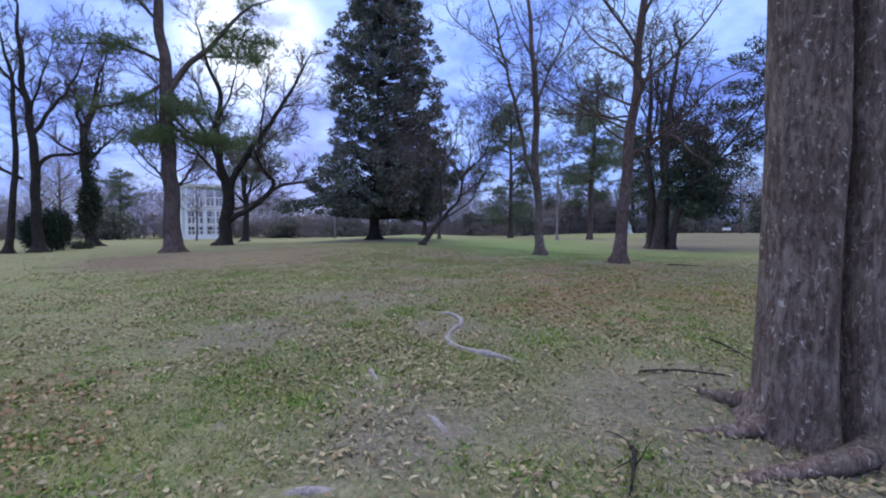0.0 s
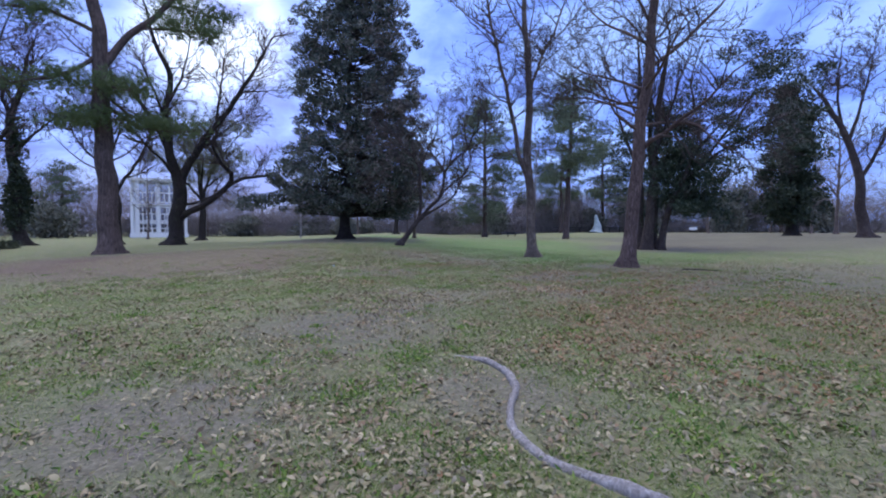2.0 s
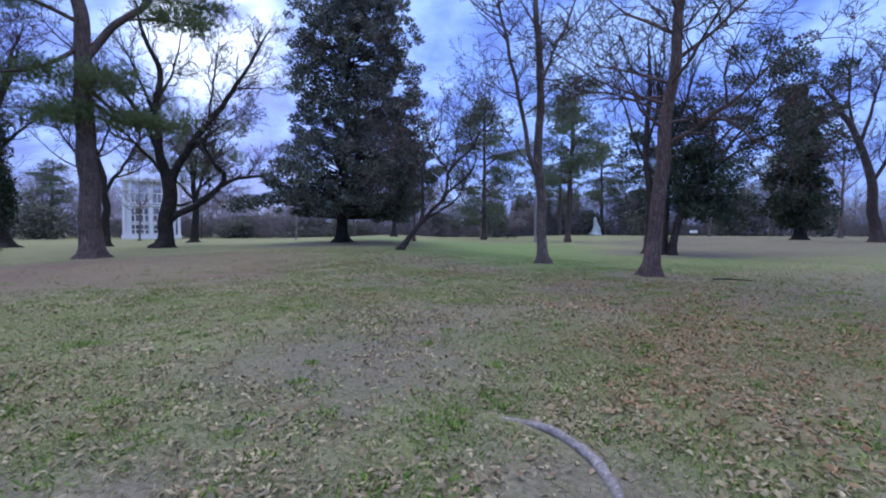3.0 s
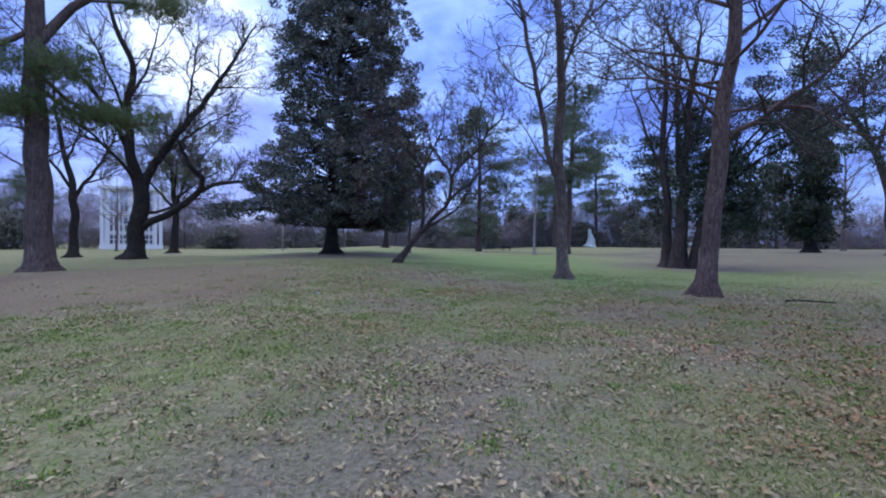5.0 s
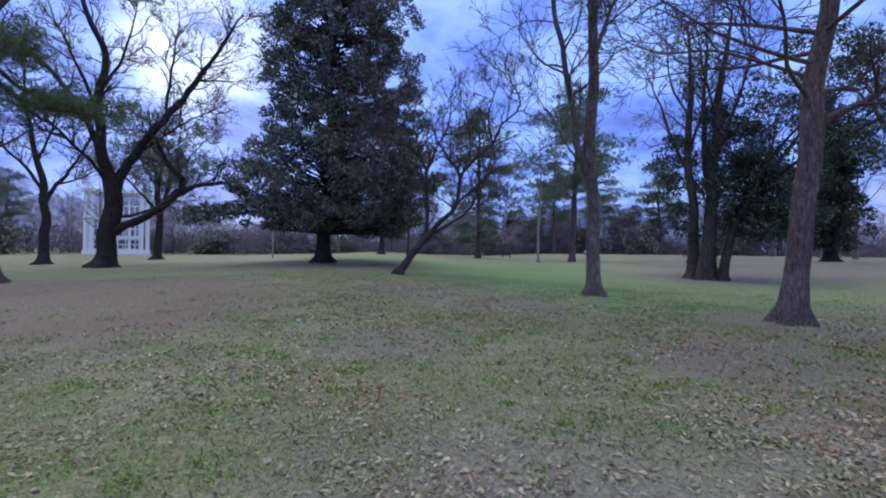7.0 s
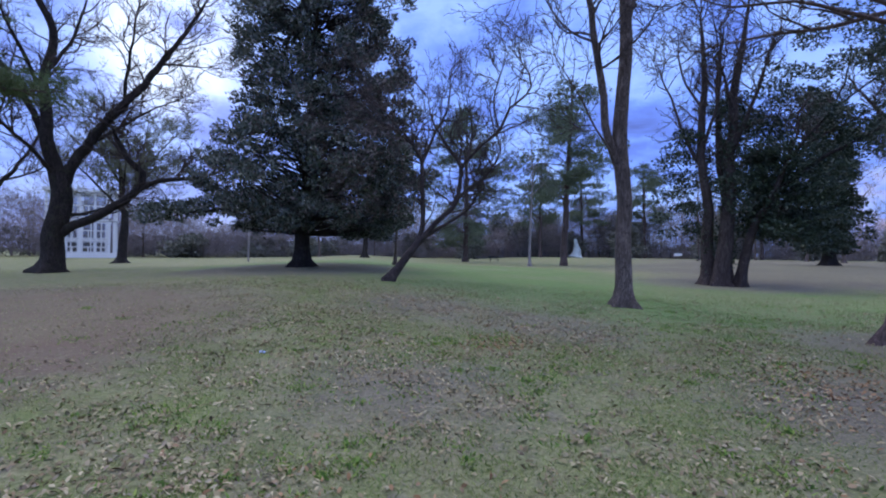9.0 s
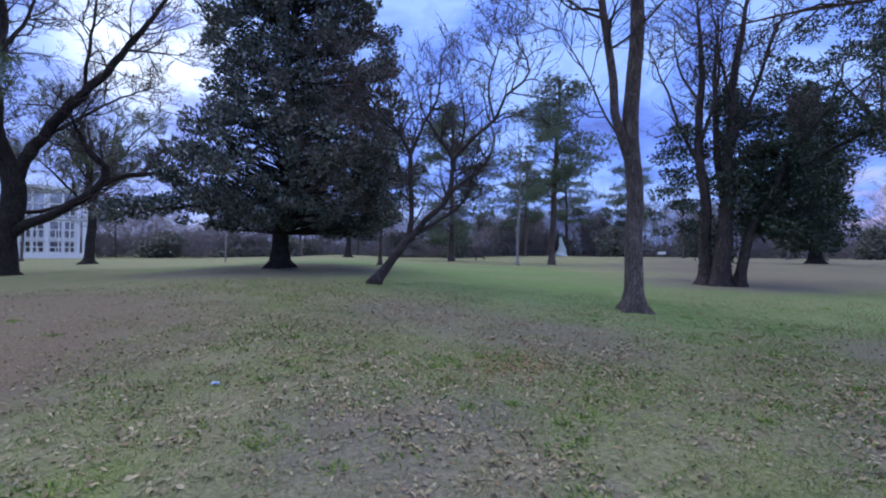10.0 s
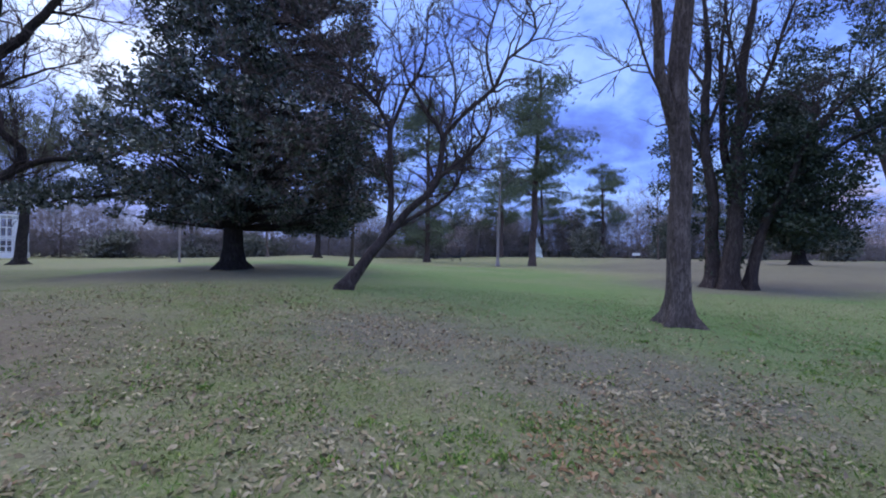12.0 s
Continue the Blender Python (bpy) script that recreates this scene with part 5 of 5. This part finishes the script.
def conservatory():
    """The tall white glazed building behind the trees."""
    e = new("white_building")
    e.matrix_world = pose(-58.2, 106, land(-58, 106), 0, 0, 26)
    tagged(e, "tall white glazed building with slender posts and windows", "building")
    w, d, h = 10.8, 9.0, 13.4

    def bx(name, mat, *boxes, label="", parent=None):
        b = Buf()
        for q in boxes:
            b.box(*q)
        return part(name, b, mat, parent or e, label, flat=True)
    bx("plinth", WHITE, (-w / 2 - 0.2, -0.2, -0.3, w / 2 + 0.2, d + 0.2, 0.9))
    bx("floor_slab", WHITE, (-w / 2 - 0.1, -0.1, 7.35, w / 2 + 0.1, d + 0.1, 7.6))
    bx("roof", WHITE, (-w / 2 - 0.35, -0.35, h - 0.6, w / 2 + 0.35, d + 0.35, h), label="flat white roof with cornice")
    for x in (-w / 2, -w / 2 + 0.95, -0.45, w / 2 - 1.4, w / 2 - 0.5):
        bx("post", WHITE, (x, 0.0, 0.9, x + 0.5, 0.5, 7.2), (x + 0.06, 0.05, 7.75, x + 0.44, 0.45, h - 0.6))
    for x in (-w / 2, w / 2 - 0.5):
        for y in (d / 2, d - 0.5):
            bx("post", WHITE, (x, y, 0.9, x + 0.5, y + 0.5, 7.2), (x + 0.06, y, 7.75, x + 0.44, y + 0.45, h - 0.6))
    for x in (-4.0, -3.2, -2.4, -1.6, 1.4, 2.2, 3.0, 3.7):
        bx("slender_post", WHITE, (x, -0.12, 0.9, x + 0.16, 0.04, 7.3))
    for x0, x1 in ((-w / 2 + 1.5, -0.5), (0.1, w / 2 - 1.45)):
        for z0, z1 in ((1.0, 3.2), (3.7, 7.0), (7.9, 12.5)):
            win = bx("window", WHITE, (x0, 0.15, z0, x0 + 0.16, 0.3, z1), (x1 - 0.16, 0.15, z0, x1, 0.3, z1), (x0 + 0.16, 0.15, z1 - 0.16, x1 - 0.16, 0.3, z1), (x0 + 0.16, 0.15, z0, x1 - 0.16, 0.3, z0 + 0.2))
            m = (x0 + x1) / 2
            bx("mullion", WHITE, (m - 0.18, 0.14, z0 + 0.2, m + 0.18, 0.31, z1 - 0.16), parent=win)
            z = (z0 + z1) / 2
            for a, c in ((x0 + 0.16, m - 0.18), (m + 0.18, x1 - 0.16)):
                bx("glazing_bar", WHITE, (a, 0.16, z - 0.1, c, 0.29, z + 0.1), parent=win)
                bx("glazing_bar", WHITE, ((a + c) / 2 - 0.08, 0.17, z0 + 0.2, (a + c) / 2 + 0.08, 0.28, z - 0.1), parent=win)
                g = bx("pane", GLASS, (a, 0.21, z0 + 0.2, c, 0.225, z1 - 0.16), parent=win)
                g.visible_shadow = False
        bx("sill", WHITE, (x0 - 0.05, -0.05, 3.3, x1 + 0.05, 0.4, 3.6))


conservatory()


def far_house(x, y, turn):
    e = new("garden_shed")
    e.matrix_world = pose(x, y, land(x, y), 0, 0, turn)
    tagged(e, "low pale blue-grey outbuilding at the wood's edge", "building")
    b = Buf()
    b.box(-5, 0, -0.2, 5, 5, 3.0)
    part("wall", b, SIDING, e, flat=True)
    b = Buf()
    b.v = [(-5.4, -0.5, 2.9), (5.4, -0.5, 2.9), (5.4, 5.5, 2.9), (-5.4, 5.5, 2.9), (-5.4, 2.5, 5.0), (5.4, 2.5, 5.0)]
    b.f = [(0, 1, 5, 4), (2, 3, 4, 5), (0, 4, 3), (1, 2, 5), (0, 3, 2, 1)]
    part("roof", b, ROOF, e, "grey pitched roof", flat=True)
    for px in (-3.2, 0.0, 2.6):
        b = Buf()
        b.box(px, -0.06, 1.0, px + 1.2, -0.003, 2.2)
        part("window", b, DARK_METAL, e, flat=True)


far_house(27.4, 123.0, -12)


def stone_figure():
    """The pale pointed garden ornament, one plain shape."""
    b, rng = Buf(), random.Random(171)
    prof = [(0.0, 1.75), (0.25, 1.8), (0.5, 1.45), (1.2, 1.15), (2.0, 0.95), (2.9, 0.7), (3.7, 0.5), (4.3, 0.42), (4.75, 0.3), (5.0, 0.05)]
    p, r = spline([(0.25 * math.sin(z * 0.9), 0, z, q) for z, q in prof], 0.2)
    b.tube(p, r, 20, lambda i, w, v: 1 + 0.16 * noise.noise(Vector((math.cos(w) * 1.8, math.sin(w) * 1.8, v.z * 1.3))) + 0.05 * math.cos(7 * w))
    ob = new("garden_sculpture", to_mesh("garden_sculpture", b, PALE_STONE))
    ob.location = (49.3, 116, land(49.3, 116) - 0.1)
    tagged(ob, "pale pointed stone sculpture at the far lawn edge", "sculpture")


stone_figure()


def bench(x, y, turn):
    e = new("park_bench")
    e.matrix_world = pose(x, y, land(x, y), 0, 0, turn)
    tagged(e, "dark park bench far across the lawn", "bench")
    for k in range(3):
        b = Buf()
        b.box(-0.9, -0.25 + k * 0.17, 0.42, 0.9, -0.11 + k * 0.17, 0.46)
        part("seat_slat", b, DARK_METAL, e, flat=True)
    for k in range(2):
        b = Buf()
        b.box(-0.9, 0.26, 0.58 + k * 0.18, 0.9, 0.30, 0.70 + k * 0.18)
        part("back_slat", b, DARK_METAL, e, flat=True)
    for sx in (-0.75, 0.70):
        b = Buf()
        b.box(sx, -0.22, 0.0, sx + 0.05, -0.16, 0.42)
        b.box(sx, 0.20, 0.0, sx + 0.05, 0.26, 0.9)
        part("leg", b, DARK_METAL, e, flat=True)


bench(18.5, 84, 10)


def fence():
    e = new("fence")
    tagged(e, "dark low rail fence along the wood's edge", "fence")
    pts = [(30 + i * 2.6, 121 - i * 0.45) for i in range(20)]
    post = Buf()
    post.box(-0.08, -0.08, -0.2, 0.08, 0.08, 1.5)
    me = to_mesh("post", post, DARK_METAL, True)
    for x, y in pts:
        ob = part("post", me, DARK_METAL, e)
        ob.location = (x, y, land(x, y))
    for (x0, y0), (x1, y1) in zip(pts, pts[1:]):
        b = Buf()
        for h in (0.55, 1.0, 1.4):
            b.tube([Vector((x0, y0, land(x0, y0) + h)), Vector((x1, y1, land(x1, y1) + h))], [0.05, 0.05], 4)
        part("rail", b, DARK_METAL, e)


fence()


def lamp_post(x, y, h):
    e = new("street_lamp")
    e.location = (x, y, land(x, y))
    tagged(e, "slim dark lamp post with a lit white globe", "lamp")
    b = Buf()
    b.tube([Vector((0, 0, -0.1)), Vector((0, 0, 0.3)), Vector((0, 0, h))], [0.12, 0.06, 0.05], 8)
    part("pole", b, DARK_METAL, e)
    b = Buf()
    b.tube([Vector((0, 0, h + z)) for z in (0, 0.06, 0.2, 0.34, 0.4)], [0.08, 0.18, 0.22, 0.15, 0.03], 12)
    part("globe", b, LAMP, e, "lit white globe")


lamp_post(57.0, 112, 3.0)


def sign(x, y):
    e = new("sign_board")
    e.matrix_world = pose(x, y, land(x, y), 0, 0, -30)
    tagged(e, "small white board on two short posts", "sign")
    b = Buf()
    b.box(-0.8, -0.03, 0.7, 0.8, 0.03, 1.3)
    part("board", b, WHITE, e, flat=True)
    for sx in (-0.6, 0.52):
        b = Buf()
        b.box(sx, 0.03, -0.1, sx + 0.08, 0.09, 1.2)
        part("post", b, DARK_METAL, e, flat=True)


sign(64.5, 98)


def paper_scrap():
    b, r = Buf(), random.Random(181)
    for j in range(5):
        for i in range(5):
            b.v.append((i * 0.03 - 0.06 + r.gauss(0, 0.006), j * 0.026 - 0.05 + r.gauss(0, 0.006), 0.03 + r.uniform(0, 0.035) - 0.02 * ((i - 2) ** 2 + (j - 2) ** 2) / 8))
    b.f = [(j * 5 + i, j * 5 + i + 1, j * 5 + i + 6, j * 5 + i + 5) for j in range(4) for i in range(4)]
    ob = new("paper_scrap", to_mesh("paper_scrap", b, BLUE_PAPER))
    m = ob.modifiers.new("thick", "SOLIDIFY")
    m.thickness = 0.003
    ob.scale = (0.7, 0.7, 0.7)
    ob.location = (-3.56, 18.87, land(-3.56, 18.87))
    tagged(ob, "crumpled pale blue paper scrap on the grass", "litter")


paper_scrap()


# ---- grass and fallen leaves ----
LAND_GRID = {}


def land_many(x, y):
    """land() for many places, by a fine table."""
    step, x0, y0, nx, ny = 0.25, -30.0, -6.0, 240, 232
    if "h" not in LAND_GRID:
        LAND_GRID["h"] = np.array([[land(x0 + i * step, y0 + j * step) for i in range(nx)] for j in range(ny)])
    h = LAND_GRID["h"]
    u, v = np.clip((x - x0) / step, 0, nx - 2), np.clip((y - y0) / step, 0, ny - 2)
    i, j = u.astype(int), v.astype(int)
    fu, fv = u - i, v - j
    return (h[j, i] * (1 - fu) + h[j, i + 1] * fu) * (1 - fv) + (h[j + 1, i] * (1 - fu) + h[j + 1, i + 1] * fu) * fv


def cover(x, y, places):
    """How much of a place lies in the given patches, 0 to 1."""
    m = np.zeros(len(x))
    wob = 0.5 * np.sin(x * 2.3 + 1.7 * np.sin(y * 1.9)) + 0.5 * np.sin(y * 2.9 + 1.3 * np.sin(x * 2.1))
    for px, py, reach, soft in places:
        d = np.hypot(x - px, y - py) + 0.45 * soft * wob
        m = np.maximum(m, np.clip((reach + soft - d) / soft, 0, 1))
    return m


def clumpy(rng, n, scale, seed, bias, bare=0.0):
    """Uneven scatter over the walked part of the lawn: thins out sideways and far off."""
    y = -5 + 36 * rng.uniform(0, 1, n * 3) ** 1.05
    x = rng.normal(0, 1, n * 3) * (3.2 + 0.22 * np.abs(y)) - 0.5
    f = np.sin(x * scale + 1.3 * np.sin(y * scale * 0.7 + seed)) * np.sin(y * scale * 0.9 + 1.7 * np.sin(x * scale * 0.6 + seed)) + 0.6 * np.sin(x * scale * 2.9 + seed) * np.sin(y * scale * 3.3)
    f = 0.7 * f + 0.75 * np.sin(x * 6.1 + 2.2 * np.sin(y * 4.3 + seed)) * np.sin(y * 5.3 + 1.9 * np.sin(x * 4.7 + seed))
    thin = (1 - bare * cover(x, y, EARTH)) * np.clip((31 - y) / 10, 0, 1) * np.clip((y + 5) / 5, 0, 1)
    keep = rng.uniform(0, 1, n * 3) < np.clip(bias + 0.55 * f, 0.04, 1) * thin
    x, y = x[keep][:n], y[keep][:n]
    # the bare roots stay clear
    line = np.array([p for a, b in zip(ROOT_LINE, ROOT_LINE[1:]) if math.dist(a, b) < 0.7 for p in np.linspace(a, b, 6)])
    clear = np.ones(len(x), bool)
    for px, py in line:
        clear &= (x - px) ** 2 + (y - py) ** 2 > 0.075 ** 2
    return x[clear], y[clear]


def flat_leaves(name, rng, at, size, mat):
    """Leaves lying nearly flat, each curled a little: six corners, four triangles."""
    n = len(at)
    nrm = unit(rng.normal(0, 0.55, (n, 3)) + (0, 0, 1))
    d = unit(np.cross(nrm, rng.normal(0, 1, (n, 3))))
    s = np.cross(nrm, d)
    z = (size * rng.uniform(0.35, 1.0, n) ** 1.5 * 1.7)[:, None]
    w = rng.uniform(0.12, 0.28, n)[:, None]
    lift = rng.uniform(0.02, 0.22, n)[:, None]
    pts = [at - d * z * 0.5, at - d * z * 0.12 + s * z * w + nrm * z * lift, at + d * z * 0.22 + s * z * w * 0.75 + nrm * z * lift, at + d * z * 0.5, at + d * z * 0.22 - s * z * w * 0.8 + nrm * z * lift * 0.7, at - d * z * 0.12 - s * z * w + nrm * z * lift * 0.7]
    v = np.stack(pts, axis=1).reshape(-1, 3)
    i = np.arange(n)[:, None] * 6
    return tri_mesh(name, v, np.concatenate([i + [0, 1, 5], i + [1, 2, 5], i + [2, 4, 5], i + [2, 3, 4]]), mat)


def fallen_leaves():
    rng = np.random.default_rng(201)
    x, y = clumpy(rng, 190000, 1.1, 0.4, 0.38, 0.05)
    stay = rng.uniform(0, 1, len(x)) > np.maximum.reduce([0.7 * cover(x, y, LUSH), 0.85 * cover(x, y, EARTH[:3]), 0.42 * np.clip((7 - y) / 3, 0, 1)])
    x, y = x[stay], y[stay]
    n = len(x)
    at = np.stack([x, y, land_many(x, y) + 0.010 + rng.uniform(0, 0.018, n)], 1)
    rust = rng.uniform(0, 1, n) < 0.75 * cover(x, y, RUST)
    tagged(new("leaf_litter", flat_leaves("leaf_litter", rng, at[~rust], 0.047, DEAD_LEAF)), "dry tan and brown leaves strewn over the lawn", "leaves", kind="stuff")
    tagged(new("rust_leaf_litter", flat_leaves("rust_leaf_litter", rng, at[rust], 0.05, RUST_LEAF)), "rust-brown leaves drifted in a patch", "leaves", kind="stuff")
    # the nearest leaves, one by one
    e = tagged(new("fallen_leaves"), "scattered curled dry leaves on the turf", "leaves")
    shapes = []
    for k in range(6):
        b, r = Buf(), random.Random(210 + k)
        prof = [(0.0, 0.004), (0.018, 0.016), (0.036, 0.022), (0.054, 0.015), (0.072, 0.002)]
        for u, w in prof:
            cup = 0.012 * math.sin(u * 45 + k) + 0.004 * r.random()
            b.v += [(-w, u, cup + 0.3 * w), (0, u, cup), (w * r.uniform(0.8, 1.2), u, cup + 0.35 * w)]
        for i in range(4):
            o = i * 3
            b.f += [(o, o + 1, o + 4, o + 3), (o + 1, o + 2, o + 5, o + 4)]
        shapes.append(to_mesh("leaf", b, DEAD_LEAF_ONE))
    r = random.Random(220)
    for k in range(300):
        px, py = r.uniform(-2.6, 2.2), r.uniform(1.9, 17.5)
        ob = new("leaf", shapes[k % 6])
        ob.parent = e
        ob.matrix_basis = pose(px, py, land(px, py) + 0.018, r.uniform(-14, 14), r.uniform(-14, 14), r.uniform(0, 360)) @ Matrix.Scale(r.uniform(0.6, 1.0), 4)


def dry_straw():
    """Mown straw and dead blades lying in the turf."""
    rng = np.random.default_rng(241)
    x, y = clumpy(rng, 240000, 0.9, 4.4, 0.5, 0.5)
    n = len(x)
    at = np.stack([x, y, land_many(x, y) + rng.uniform(0.008, 0.03, n)], 1)
    d = unit(rng.normal(0, 1, (n, 3)) * (1, 1, 0.25))
    s = unit(np.cross(d, unit(rng.normal(0, 0.5, (n, 3)) + (0, 0, 1)))) * rng.uniform(0.0018, 0.0045, n)[:, None]
    l = rng.uniform(0.03, 0.085, n)[:, None]
    v = np.stack([at - s, at + s, at + d * l], axis=1).reshape(-1, 3)
    tagged(new("straw", tri_mesh("straw", v, np.arange(n * 3).reshape(-1, 3), STRAW)), "pale dead grass blades lying in the turf", "straw", kind="stuff")


def weed_tufts():
    """Low green tufts that stand out of the turf."""
    rng = np.random.default_rng(251)
    x, y = clumpy(rng, 1500, 0.6, 3.1, 0.4, 0.8)
    near = rng.uniform(0, 1, len(x)) < np.clip((25 - y) / 8, 0, 1)
    x, y = x[near], y[near]
    k = 46
    n = len(x) * k
    wide = np.repeat(rng.uniform(0.04, 0.20, len(x)), k)
    px, py = np.repeat(x, k) + rng.normal(0, 1, n) * wide, np.repeat(y, k) + rng.normal(0, 1, n) * wide
    at = np.stack([px, py, land_many(px, py) + 0.002], 1)
    d = rng.normal(0, 0.9, (n, 3)) * (1, 1, 0.2) + (0, 0, 0.8)
    me = leaf_mesh("weed_tufts", rng, at, d, 0.055, 0.3, TUFT, 0.2, 0.3)
    tagged(new("weed_tufts", me), "low green tufts of grass and weeds", "grass", kind="stuff")


def single_leaf_material():
    m, nt, p = material("single_dead_leaf", 0.75, 0.25)
    o = nt.nodes.new("ShaderNodeObjectInfo")
    col = add_ramp(nt, o.outputs["Random"], [(0.0, (0.19, 0.13, 0.075)), (0.35, (0.27, 0.19, 0.105)), (0.7, (0.37, 0.29, 0.175)), (1.0, (0.30, 0.16, 0.075))])
    grain = add_noise(nt, 60, 4, object_coords(nt))
    nt.links.new(add_mix(nt, add_ramp(nt, grain, [(0.35, 0.0), (0.7, 0.5)]), col, (0.10, 0.06, 0.035)), p.inputs["Base Color"])
    return m


DEAD_LEAF_ONE = single_leaf_material()
fallen_leaves()


def grass():
    rng = np.random.default_rng(231)
    x, y = clumpy(rng, 560000, 0.8, 2.1, 0.55, 0.85)
    n = len(x)
    at = np.stack([x, y, land_many(x, y) - 0.005], 1)
    d = unit(np.stack([rng.normal(0, 0.9, n), rng.normal(0, 0.9, n), np.ones(n)], 1))
    s = unit(np.cross(d, rng.normal(0, 1, (n, 3)))) * 0.005
    l = rng.uniform(0.02, 0.065, n)[:, None]
    v = np.stack([at - s, at + s, at + d * l], axis=1).reshape(-1, 3)
    green = rng.uniform(0, 1, n) < cover(x, y, LUSH)
    tagged(new("grass", tri_mesh("grass", v.reshape(-1, 3, 3)[~green].reshape(-1, 3), np.arange((~green).sum() * 3).reshape(-1, 3), BLADE)), "short thin winter grass, green and straw", "grass", kind="stuff")
    tagged(new("green_grass", tri_mesh("green_grass", v.reshape(-1, 3, 3)[green].reshape(-1, 3), np.arange(green.sum() * 3).reshape(-1, 3), LUSH_BLADE)), "short fresh green grass round the bare trees", "grass", kind="stuff")


grass()
dry_straw()
weed_tufts()
